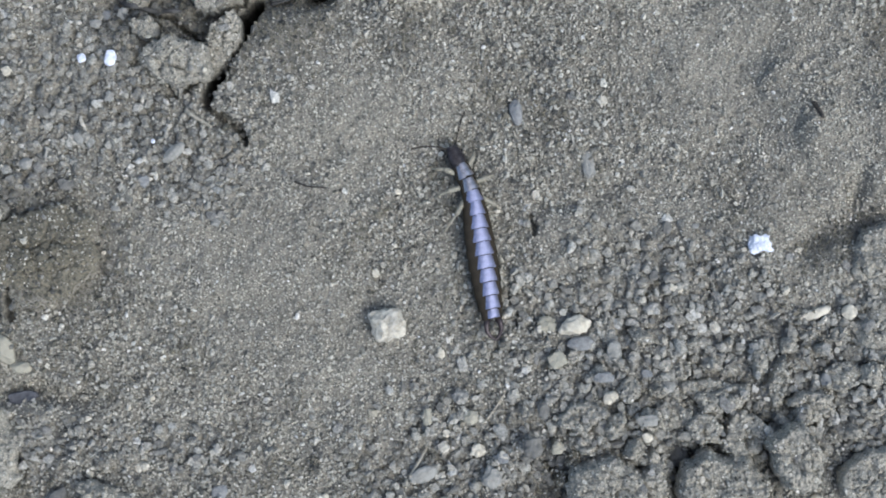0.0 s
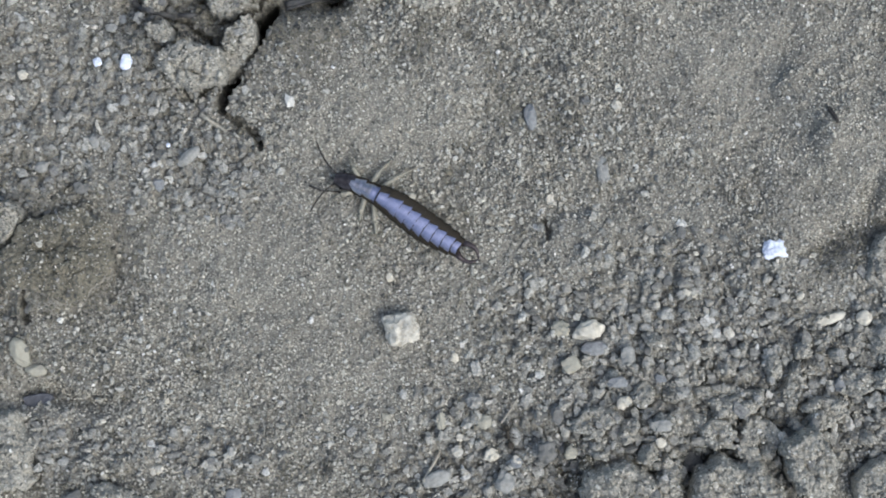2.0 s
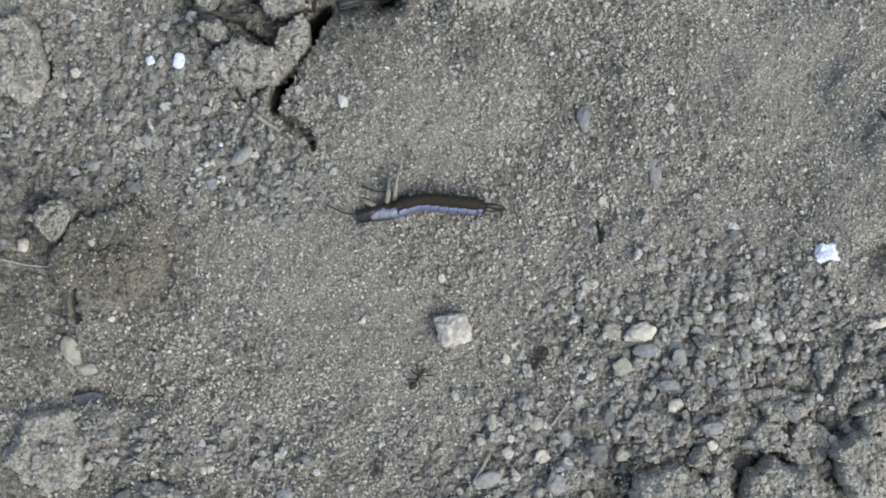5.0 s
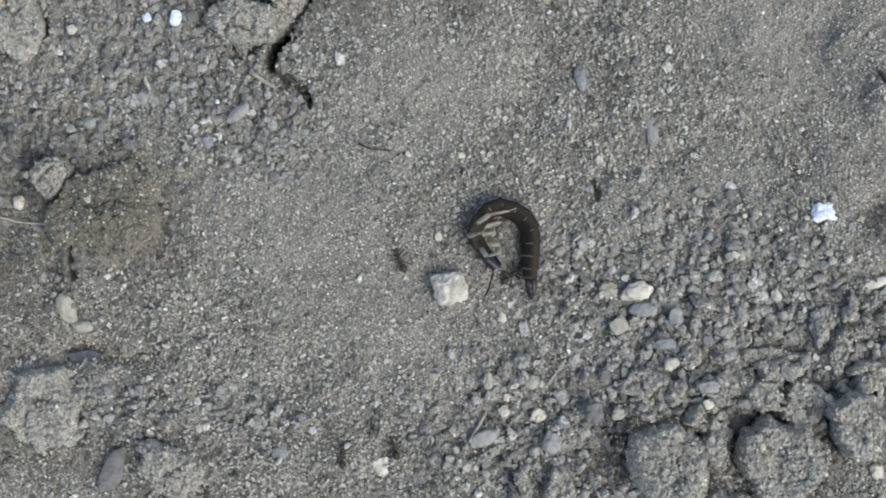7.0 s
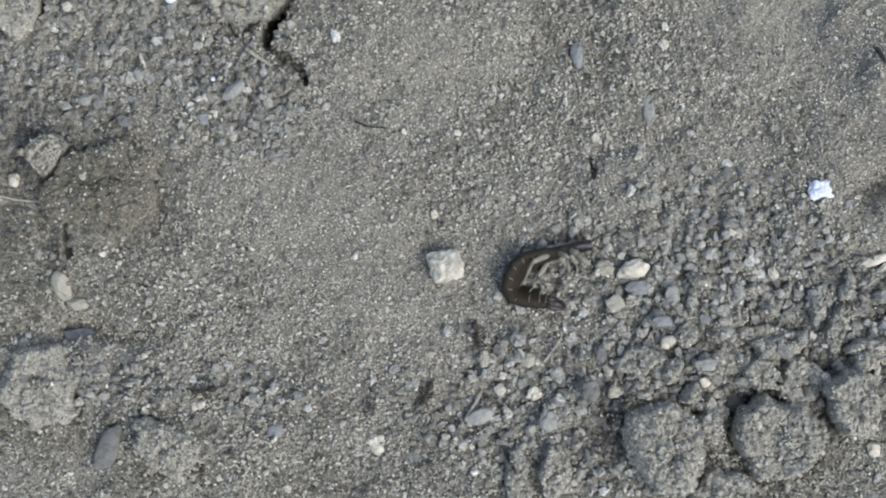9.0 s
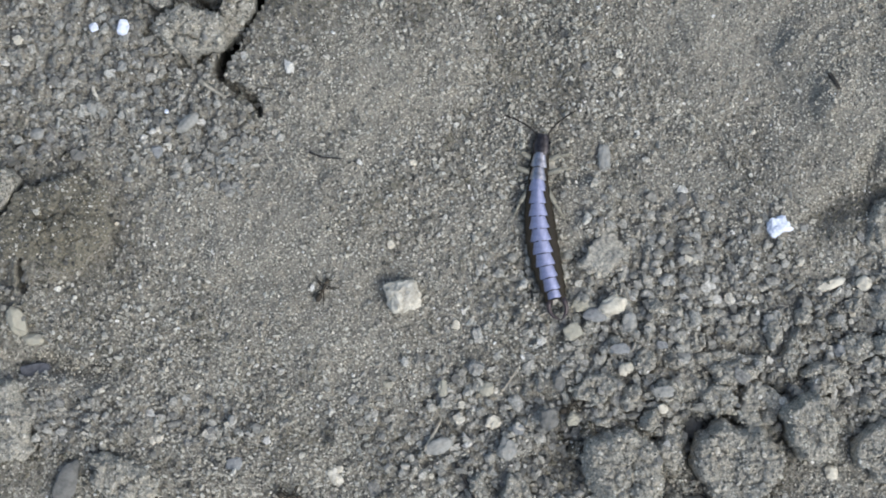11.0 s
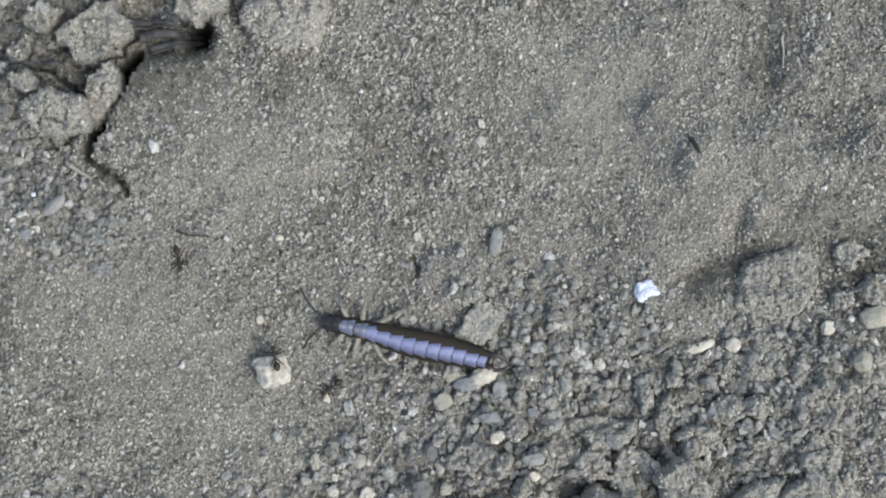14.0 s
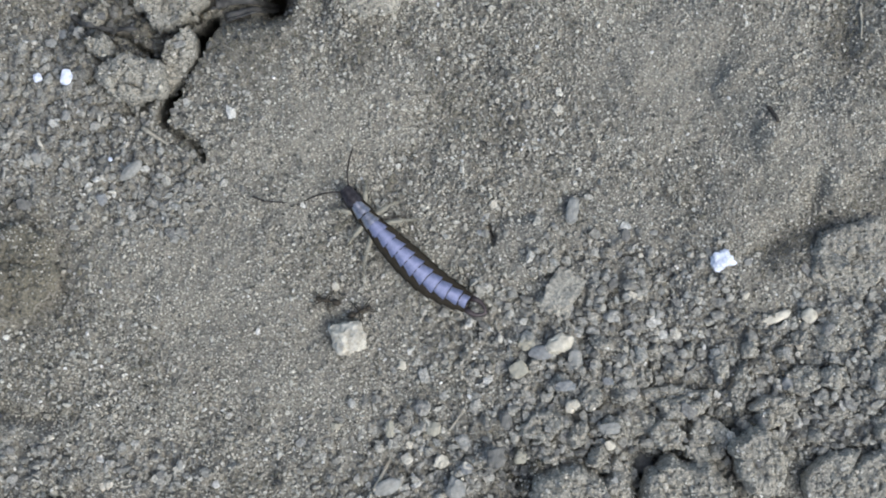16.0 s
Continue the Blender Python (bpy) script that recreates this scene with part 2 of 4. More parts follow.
def to_line(x, y, a, b):
    """Distance to a stretch of line and the share of the way along it."""
    ax, ay, bx, by = U(a[0]), V(a[1]), U(b[0]), V(b[1])
    q = np.clip(((x - ax) * (bx - ax) + (y - ay) * (by - ay)) / ((bx - ax) ** 2 + (by - ay) ** 2), 0, 1)
    return np.hypot(x - ax - q * (bx - ax), y - ay - q * (by - ay)), q


# gravelly places: u, v, half widths, turn
COARSE = [(145, 190, 262, 190, 0), (262, -30, 110, 100, 0), (330, 300, 150, 60, -25), (-60, 250, 130, 230, 0), (1210, 660, 320, 190, -20), (860, 830, 220, 130, 0), (1010, 560, 130, 70, 10), (1550, 660, 200, 160, 0), (60, 780, 170, 60, 0), (330, 790, 120, 34, -10)]


def coarseness(x, y):
    k = np.zeros_like(x)
    for u, v, ru, rv, turn in COARSE:
        p, q = turned(x, y, u, v, ru, rv, turn)
        k = np.maximum(k, np.exp(-(p * p + q * q) ** 1.5))
    return np.clip(k + 0.3 * smooth(0.02, 0.25, k) * fbm(x, y, 4, 3, 81), 0, 1)


def soil_base(x, y):
    wx, wy = x + 0.5 * fbm(x, y, 2.4, 3, 31), y + 0.5 * fbm(x, y, 2.4, 3, 47)
    far = np.maximum(np.hypot(x, y) - 60, 0)
    near = np.exp(-far / 40)
    z = near * (0.55 + 0.35 * smooth(10, 26, x)) * fbm(x, y, 14, 4, 3) + 0.45 * near * smooth(8, 24, x) * fbm(x, y, 5.5, 3, 13) + near * (0.3 * fbm(x, y, 2.6, 3, 5) + 0.1 * fbm(x, y, 0.8, 2, 8))
    for u, v, ru, rv, turn, high, soft in SWELLS:
        p, q = turned(wx, wy, u, v, ru, rv, turn)
        z = z + high * (1 - smooth(1 - soft, 1.0 + 0.15 * soft, np.hypot(p, q)))
    for u, v, ru, rv, turn, deep in HOLLOWS:
        p, q = turned(wx, wy, u, v, ru, rv, turn)
        z = z - deep * np.exp(-(p * p + q * q) ** 1.3)
    for line in CRACKS:
        cut = np.zeros_like(z)
        for a, b in zip(line, line[1:]):
            d, q = to_line(wx, wy, a, b)
            wide, deep = (a[2] * (1 - q) + b[2] * q) * 0.05, a[3] * (1 - q) + b[3] * q
            cut = np.maximum(cut, 2.5 * deep * np.exp(-(d / wide) ** 6))
        z = z - cut
    k = coarseness(x, y)
    z = z - 0.4 * k + 0.35 * k * near * fbm(x, y, 1.7, 3, 91)
    bumps = np.maximum(0.9 * crumbs_at(wx, wy, 1.5, 211) - 0.15, 0.9 * crumbs_at(wx, wy, 0.8, 223)) + 0.5 * crumbs_at(wx, wy, 0.5, 239)
    z = z + near * 1.45 * smooth(0.12, 0.5, k) * bumps + 0.22 * near * crumbs_at(wx, wy, 0.62, 251)
    return z + np.minimum(far * 0.02, 12) * fbm(x, y, 140, 3, 71) * 0.5


# ---- clods: their places and shapes ----
CLODS = []


def clod_gauge(c, p, q):
    """The broken sides of a clod: 0 in the middle, 1 at the outline, and how far its bevelled shoulders have risen."""
    seed, flat = c[6], c[7]
    pick = random.Random(seed * 7919 + 13)
    count = 6 if flat > 4.5 else 8
    torn = 1.2 if seed < 18 else 1.0
    wide = max(c[2], c[3]) * 0.05
    fine = min(0.5, 0.9 / wide)
    p, q = (a + torn * (0.16 * value_noise(p * 2.1 + seed + w, q * 2.1, seed + 5 + w) + 0.24 * fine * value_noise(p * wide / 0.7 - w, q * wide / 0.7, seed + 7 + w) + 0.16 * fine * value_noise(p * wide / 0.3, q * wide / 0.3 + w, seed + 9 + w)) for a, w in ((p, 0), (q, 20)))
    k, rise = np.zeros_like(p), np.full(p.shape, 9.0)
    for i in range(count):
        a = 2 * math.pi * (i + pick.uniform(-0.3, 0.3)) / count
        far = pick.uniform(0.8, 1.12)
        side = (p * math.cos(a) + q * math.sin(a)) / far
        k = np.maximum(k, side)
        rise = np.minimum(rise, (1 - side) * (pick.uniform(3.0, 11.0) if flat > 3 else pick.uniform(1.6, 3.5)))
    return k, rise


def clod_height(c, x, y):
    """Height of a clod's top at x, y (below everything outside its outline)."""
    u, v, ru, rv, turn, high, seed, flat = c
    p, q = turned(x, y, u, v, ru, rv, turn)
    k, rise = clod_gauge(c, p, q)
    z = high * np.power(np.clip(rise, 0, 1), 0.65)
    inside = np.clip(1.25 - k, 0, 1)
    z = z + ((0.1 + high * 0.06) * fbm(x, y, 1.7, 4, seed, 0.62) + 0.2 * high * fbm(x, y, 3.4, 2, seed + 40)) * inside + (0.85 * crumbs_at(x, y, 0.8, seed + 60) + 0.6 * crumbs_at(x, y, 1.9, seed + 80)) * inside
    lean = (0.4 if seed < 18 else 0.1) * high
    slope = seed * 2.3
    z = z + lean * (p * math.cos(slope) + q * math.sin(slope))
    return np.where(k < 1, z, -50.0), k


def add_clod(u, v, ru, rv, turn, high, seed, label, flat=5.0, sink=0.1, gap=0.35):
    base = float(soil_base(np.array([U(u)]), np.array([V(v)]))[0]) - sink
    CLODS.append(((u, v, ru, rv, turn, high * (1.0 if seed < 18 else 0.85), seed, flat), base, label, gap))


LUMP, FLAKE = "rough rounded clod of dry grey-brown soil", "thin crumbling flake of dry soil beside the crack"
add_clod(311, 114, 57, 54, 15, 2.0, 3, FLAKE, 6.0, gap=1.1)
add_clod(392, 73, 34, 50, -25, 2.4, 9, FLAKE, 6.0, gap=1.2)
add_clod(385, -28, 64, 50, 20, 2.2, 14, FLAKE, 5.0, gap=1.1)
add_clod(258, 52, 30, 24, -18, 1.3, 17, LUMP, gap=1.0)
add_clod(290, -66, 34, 26, 10, 1.4, 27, LUMP, gap=1.0)
add_clod(236, -8, 26, 20, 40, 1.1, 73, LUMP, gap=0.9)
add_clod(570, -90, 44, 38, 10, 3.0, 18, "rounded clod hanging over the hole", gap=0.9)
add_clod(728, -66, 84, 74, 4, 1.7, 19, "raised slab of crusted soil above the hole", 2.8, 0.35, gap=0.15)
add_clod(1082, 886, 66, 98, 15, 3.0, 21, "large rough clod of dry soil among gravel", 3.4, gap=0.4)
add_clod(1158, 845, 28, 48, 5, 2.2, 20, "smooth side lobe of soil beside a clod", 4.0)
add_clod(1282, 870, 82, 78, 0, 3.2, 22, "large rounded clod of grainy soil", 3.2, gap=0.4)
add_clod(1406, 803, 48, 62, 8, 2.8, 23, "pale upright clod of grainy soil", 3.4, gap=0.6)
add_clod(1316, 769, 42, 42, -20, 1.9, 24, LUMP)
add_clod(1378, 672, 19, 46, -10, 1.9, 25, "narrow upright lump of pale soil", gap=0.9)
add_clod(1342, 640, 15, 28, -8, 1.3, 42, LUMP)
add_clod(1279, 706, 46, 27, 10, 1.6, 26, LUMP)
add_clod(1248, 757, 36, 26, -8, 1.6, 43, LUMP)
add_clod(1202, 738, 22, 22, 0, 1.2, 44, LUMP)
add_clod(1434, 716, 44, 27, 8, 1.5, 28, LUMP)
add_clod(1545, 726, 28, 16, 5, 0.9, 45, LUMP)
add_clod(1488, 661, 34, 26, 15, 1.0, 46, LUMP)
add_clod(1530, 850, 60, 55, 10, 1.9, 29, LUMP)
add_clod(1642, 756, 40, 44, 10, 1.5, 47, LUMP)
add_clod(1588, 452, 84, 66, 35, 1.5, 30, "pale rounded clod beside a dark hollow", 3.6, 0.0, gap=0.05)
add_clod(1697, 478, 25, 22, 0, 1.2, 31, LUMP, gap=0.4)
add_clod(1760, 462, 36, 30, 0, 1.5, 38, LUMP, gap=0.4)
add_clod(1715, 400, 30, 26, 30, 1.0, 39, LUMP, gap=0.3)
add_clod(884, 938, 32, 50, 8, 1.7, 48, LUMP)
add_clod(820, 945, 24, 56, 8, 1.7, 33, "narrow clod of soil with a worn edge")
add_clod(1027, 738, 40, 24, 10, 1.2, 49, LUMP)
add_clod(1250, 688, 44, 20, 5, 0.9, 50, LUMP)
add_clod(-20, 388, 40, 34, 50, 2.6, 34, "rounded boulder-like clod of brown soil", 3.4, gap=0.6)
add_clod(82, 452, 96, 76, 15, 0.9, 72, "low rounded swell of damp smooth soil", 2.6, 0.1, 0.12)
add_clod(-18, 794, 80, 62, -15, 1.9, 35, "pale crusted slab of soil", 6.0, gap=0.5)
add_clod(207, 902, 74, 40, -25, 1.6, 36, LUMP, gap=0.5)
add_clod(-82, 108, 46, 72, 8, 2.0, 37, LUMP, gap=0.8)
add_clod(1650, 860, 90, 70, 0, 2.0, 40, LUMP)
add_clod(1180, 975, 60, 45, 0, 2.0, 41, LUMP)
for u, v, r, seed in [(1208, 656, 21, 51), (1150, 742, 24, 52), (1258, 646, 22, 53), (1110, 692, 26, 54), (1085, 755, 24, 55), (1060, 660, 20, 56), (1165, 690, 18, 57), (1120, 790, 24, 60), (985, 785, 15, 61), (940, 782, 19, 62), (1455, 620, 16, 63), (1540, 660, 26, 64), (1195, 800, 15, 66), (1410, 740, 18, 67)]:
    add_clod(u, v, r, r * (0.8 + 0.02 * (seed % 10)), seed * 37 % 180, r * 0.055, seed, "small crumb of grey-brown soil", 2.6, 0.15, 0.8)
crumbs = np.random.default_rng(5)
count = 0
while count < 26:
    u, v = crumbs.uniform(960, 1700), crumbs.uniform(590, 850)
    r = crumbs.uniform(11, 22)
    if any(math.hypot((u - c[0]) / (c[2] + r), (v - c[1]) / (c[3] + r)) < 0.9 for c, *_ in CLODS):
        continue
    add_clod(u, v, r, r * crumbs.uniform(0.7, 1.0), crumbs.uniform(0, 180), r * 0.045, 100 + count, "small crumb of grey-brown soil", 3.0, 0.1, 0.4)
    count += 1
for u, v, ru, rv, turn, high, seed in [(1548, 584, 50, 38, 15, 0.9, 74), (1655, 650, 52, 42, -20, 1.1, 75), (1740, 590, 40, 44, 10, 1.2, 76)]:
    add_clod(u, v, ru, rv, turn, high, seed, "pale soft lump of sandy soil among gravel", 2.8, 0.1, 0.3)


def soil_height(x, y):
    """The soil with the gaps that part it from the clods."""
    z = soil_base(x, y)
    for c, base, _, gap in CLODS:
        reach = max(c[2], c[3]) * 0.05 * 1.9
        near = (np.abs(x - U(c[0])) < reach) & (np.abs(y - V(c[1])) < reach)
        if near.any():
            k = clod_height(c, x[near], y[near])[1]
            z[near] = z[near] - min(1.5 if c[6] < 18 else 0.8, gap * c[5]) * np.exp(-((k - 0.98) / 0.15) ** 2) * (1.0 if c[6] < 18 else 0.15 + 0.85 * smooth(-0.1, 0.5, fbm(x[near], y[near], 2.2, 2, c[6])))
    return z


# ---- helpers for meshes ----
def part(name, verts, faces, mat, parent=None, label="", shade=True):
    """One mesh object from arrays, under its thing where one is given."""
    me = bpy.data.meshes.new(name)
    me.from_pydata([tuple(p) for p in verts], [], [tuple(f) for f in faces])
    if shade:
        me.shade_smooth()
    me.materials.append(mat)
    ob = new(name, me)
    if parent is not None:
        ob.parent = parent
    return tagged(ob, label) if label else ob


def quick_mesh(name, verts, faces, mat, shade=False):
    """A large mesh of triangles or quads straight from numpy arrays."""
    me = bpy.data.meshes.new(name)
    n, k = faces.shape
    me.vertices.add(len(verts))
    me.vertices.foreach_set("co", verts.astype(np.float32).ravel())
    me.loops.add(n * k)
    me.loops.foreach_set("vertex_index", faces.astype(np.int32).ravel())
    me.polygons.add(n)
    me.polygons.foreach_set("loop_start", np.arange(0, n * k, k, dtype=np.int32))
    me.update(calc_edges=True)
    me.polygons.foreach_set("use_smooth", np.full(n, shade))
    me.materials.append(mat)
    return new(name, me)


def ico(level):
    if level == "chip":
        v = np.array([(a, b, c) for a in (-1, 1) for b in (-1, 1) for c in (-1, 1)], float) * 0.66
        return v, np.array([(0, 1, 3), (0, 3, 2), (4, 6, 7), (4, 7, 5), (0, 4, 5), (0, 5, 1), (2, 3, 7), (2, 7, 6), (0, 2, 6), (0, 6, 4), (1, 5, 7), (1, 7, 3)])
    if level == 0:
        v = np.array([(1, 0, 0), (0, 1, 0), (-1, 0, 0), (0, -1, 0), (0, 0, 1), (0, 0, -1)], float)
        return v, np.array([(0, 1, 4), (1, 2, 4), (2, 3, 4), (3, 0, 4), (1, 0, 5), (2, 1, 5), (3, 2, 5), (0, 3, 5)])
    bm = bmesh.new()
    bmesh.ops.create_icosphere(bm, subdivisions=level, radius=1)
    v = np.array([p.co[:] for p in bm.verts])
    f = np.array([[q.index for q in t.verts] for t in bm.faces])
    bm.free()
    return v, f


rng = np.random.default_rng(11)

# ---- the ground ----
def axis(low, high, step):
    mid = np.arange(low, high, step)
    grow = np.cumsum(step * 1.22 ** np.arange(1, 62))
    return np.concatenate([(low - grow)[::-1], mid, high + grow])


gx, gy = axis(-47, 52, 0.165), axis(-29, 30, 0.165)
GX, GY = np.meshgrid(gx, gy)
GZ = soil_height(GX, GY)
idx = np.arange(GX.size).reshape(GX.shape)
quads = np.stack([idx[:-1, :-1], idx[:-1, 1:], idx[1:, 1:], idx[1:, :-1]], -1).reshape(-1, 4)
ground = quick_mesh("ground", np.stack([GX, GY, GZ], -1).reshape(-1, 3) * MM, quads, SOIL, True)
tagged(ground, "dry grey-brown sandy soil with cracks and hollows", "soil", kind="structure")


# zones whose colour carries painted shade over browner soil: u, v, half widths, turn
SHADE_ZONES = [(250, -40, 150, 70, 0), (300, 20, 170, 70, 0), (80, 480, 135, 110, 20), (-50, 440, 150, 180, 0), (990, 850, 60, 70, 0), (500, 40, 100, 80, 0), (1490, 420, 90, 32, 27), (1740, 390, 90, 70, 0), (1650, 330, 110, 40, 15), (1572, 55, 40, 80, 4)]


def shade_tone(x, y):
    """Where browner soil and the shade of hollows and slopes are put into the colour."""
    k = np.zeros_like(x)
    for u, v, ru, rv, turn in SHADE_ZONES:
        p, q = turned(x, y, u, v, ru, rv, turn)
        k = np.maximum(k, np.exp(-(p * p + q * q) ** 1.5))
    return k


# ---- clods ----
def make_clod(c, base, label, gap):
    """The clod's mesh: a rough dome whose rim overhangs the gap round it."""
    u, v, ru, rv, turn, high, seed, flat = c
    rings = max(8, int(max(ru, rv) * 0.05 / 0.14))
    sectors = max(24, int(6.3 * max(ru, rv) * 0.05 / 0.17))
    ang = np.arange(sectors) * 2 * math.pi / sectors
    cs, sn = math.cos(radians(turn)), math.sin(radians(turn))
    edge = np.ones(sectors)
    for _ in range(14):
        edge *= (1 / np.clip(clod_gauge(c, edge * np.cos(ang), edge * np.sin(ang))[0], 0.5, 2)) ** 0.6
    verts = []
    for i in range(rings + 3):
        k = min(i / rings, 1.0) ** 0.8 * 0.998
        if i > rings:
            k = 0.998 - 0.05 * (i - rings)
        lx, ly = k * edge * np.cos(ang) * ru * 0.05, k * edge * np.sin(ang) * rv * 0.05
        x, y = U(u) + cs * lx - sn * ly, V(v) + sn * lx + cs * ly
        z = clod_height(c, x, y)[0] if i <= rings else np.full(sectors, -0.9 * (i - rings))
        verts.append(np.stack([x - U(u), y - V(v), z], -1))
    verts = np.concatenate(verts)
    faces = [[i * sectors + j, (i + 1) * sectors + j, (i + 1) * sectors + (j + 1) % sectors, i * sectors + (j + 1) % sectors] for i in range(rings + 2) for j in range(sectors)]
    # clods inside the zones get the shade-darkened soil colour
    ob = part("clod", verts * MM, faces, SHADE_CLOD if v > 400 and shade_tone(np.array([U(u)]), np.array([V(v)]))[0] > 0.4 else CLOD)
    ob.location = (U(u) * MM, V(v) * MM, base * MM)
    return tagged(ob, label, "soil clod", "clods on the soil")


for spec in CLODS:
    make_clod(*spec)


def surface(x, y):
    """Top of soil and clods."""
    z = soil_height(x, y)
    for c, base, *_ in CLODS:
        reach = max(c[2], c[3]) * 0.05 * 1.4
        near = (np.abs(x - U(c[0])) < reach) & (np.abs(y - V(c[1])) < reach)
        if near.any():
            z[near] = np.maximum(z[near], base + clod_height(c, x[near], y[near])[0])
    return z


# ---- loose grains ----
def on_clod(x, y):
    top = np.full(x.shape, -40.0)
    for c, *_ in CLODS:
        reach = max(c[2], c[3]) * 0.05 * 1.4
        near = (np.abs(x - U(c[0])) < reach) & (np.abs(y - V(c[1])) < reach)
        if near.any():
            top[near] = np.maximum(top[near], clod_height(c, x[near], y[near])[0])
    return top > 0


def crusted(x, y):
    """Where rain has settled the sand into a smooth crust."""
    k = np.zeros_like(x)
    for u, v, ru, rv, turn in [(470, 500, 300, 150, -30), (620, 200, 180, 90, -10), (1330, 110, 260, 170, 10), (1490, 240, 230, 230, 0), (1010, 400, 75, 70, 0), (1180, 380, 90, 80, 0)]:
        p, q = turned(x, y, u, v, ru, rv, turn)
        k = np.maximum(k, np.exp(-(p * p + q * q) ** 1.5))
    return k


def bleached(x, y):
    """Where the loose sand has dried out palest."""
    p, q = turned(x, y, 400, 660, 230, 150, 0)
    return np.exp(-(p * p + q * q) ** 1.5)


def scatter(step, jitter=0.5):
    xs, ys = np.meshgrid(np.arange(-47, 52, step), np.arange(-29, 30, step))
    x, y = xs.ravel() + rng.uniform(-jitter, jitter, xs.size) * step, ys.ravel() + rng.uniform(-jitter, jitter, xs.size) * step
    return x, y


def heap(name, x, y, r, mat, level, label, category, sink=0.1, flat=(0.6, 1.0), jump=1.0):
    """Many small stones in one mesh, each squashed, dented and turned its own way."""
    base, tri = ico(level)
    n = len(x)
    z = surface(x, y)
    dent = 1 + rng.uniform(-0.5, 0.35, (n, len(base), 1))
    v = base[None] * dent * np.stack([rng.uniform(0.8, 1.5, n), rng.uniform(0.65, 1.1, n), rng.uniform(*flat, n)], -1)[:, None]
    a, b = rng.uniform(0, 6.283, n), rng.uniform(-0.5, 0.5, n)
    ca, sa, cb, sb = (k[:, None] for k in (np.cos(a), np.sin(a), np.cos(b), np.sin(b)))
    vx, vz = v[..., 0] * cb - v[..., 2] * sb, v[..., 0] * sb + v[..., 2] * cb
    vx, vy = vx * ca - v[..., 1] * sa, vx * sa + v[..., 1] * ca
    v = np.stack([vx, vy, vz], -1) * r[:, None, None] + np.stack([x, y, z + r * sink + r * jump * rng.uniform(-0.9, 1.2, n)], -1)[:, None]
    faces = (tri[None] + (np.arange(n) * len(base))[:, None, None]).reshape(-1, 3)
    ob = quick_mesh(name, v.reshape(-1, 3) * MM, faces, mat)
    return tagged(ob, label, category, kind="stuff")


# a close-packed layer of fine angular sand with coarser grains among it, crumbly in places and crusted smooth in others
for step, low, more, level in [(0.2, 0.07, 0.1, "chip"), (0.72, 0.15, 0.15, 1)]:
    x, y = scatter(step)
    k = coarseness(x, y)
    lump = on_clod(x, y)
    keep = rng.random(x.size) < np.where(lump, 0.75, 0.9 - 0.75 * k) * (1 if level == "chip" else 1 - 0.7 * crusted(x, y))
    x, y, k = x[keep], y[keep], k[keep]
    settled = np.maximum(crusted(x, y), 0.8 * on_clod(x, y))
    loose = np.clip(0.55 + 0.9 * fbm(x, y, 6, 3, 61), 0.1, 1) * (1 - 0.6 * settled)
    r = (low + more * rng.random(x.size) ** 1.8) * (0.9 + 0.25 * loose) * (1 - 0.15 * settled)
    patch = fbm(x, y, 3.2, 4, 23)
    # dark grains paint shade in the zones; elsewhere they follow random patches
    dark = rng.random(x.size) < 0.85 * shade_tone(x, y) * np.where(on_clod(x, y), np.maximum((x < U(220)) & (y < V(330)), 0.5 * ((x < U(460)) & (y > V(140)))), 1.0) + 0.4 * smooth(0.12, 0.45, -patch) * (1 - np.maximum(crusted(x, y), on_clod(x, y)))
    pale = ~dark & (rng.random(x.size) < 0.85 * np.maximum(crusted(x, y), 0.75 * bleached(x, y)) * (1 - 0.45 * smooth(U(1120), U(1280), x)) + 0.25 * on_clod(x, y) + 0.6 * smooth(0.1, 0.42, patch))
    for pick, mat, label in [(dark, DARK_SAND, "dark sand grains, in random patches and as painted shade"), (pale, PALE_SAND, "pale dry grains of settled sandy crust"), (~dark & ~pale, SAND, "fine grey and tan sand grains over the soil")]:
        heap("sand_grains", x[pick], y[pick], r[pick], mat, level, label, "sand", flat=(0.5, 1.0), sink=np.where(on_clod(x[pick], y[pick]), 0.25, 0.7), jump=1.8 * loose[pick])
# crumbs of every size in the gravelly places
x, y = scatter(0.27)
keep = (rng.random(x.size) < 0.0015 + 0.8 * coarseness(x, y)) & ~on_clod(x, y)
x, y = x[keep], y[keep]
r = 0.12 + np.where(x < 0, 0.34, 0.42) * rng.random(x.size) ** 3.1
# gravel in the zones takes the colour with painted shade
shaded = rng.random(x.size) < 0.9 * shade_tone(x, y)
for pick, mat, label in [(~shaded, GRAVEL, "coarse grey gravel and soil crumbs"), (shaded, SHADE_GRAVEL, "gravel and soil crumbs darkened as painted shade")]:
    heap("gravel_grains", x[pick], y[pick], r[pick], mat, 1, label, "gravel", 0.1, flat=(0.45, 0.9), jump=0.8)

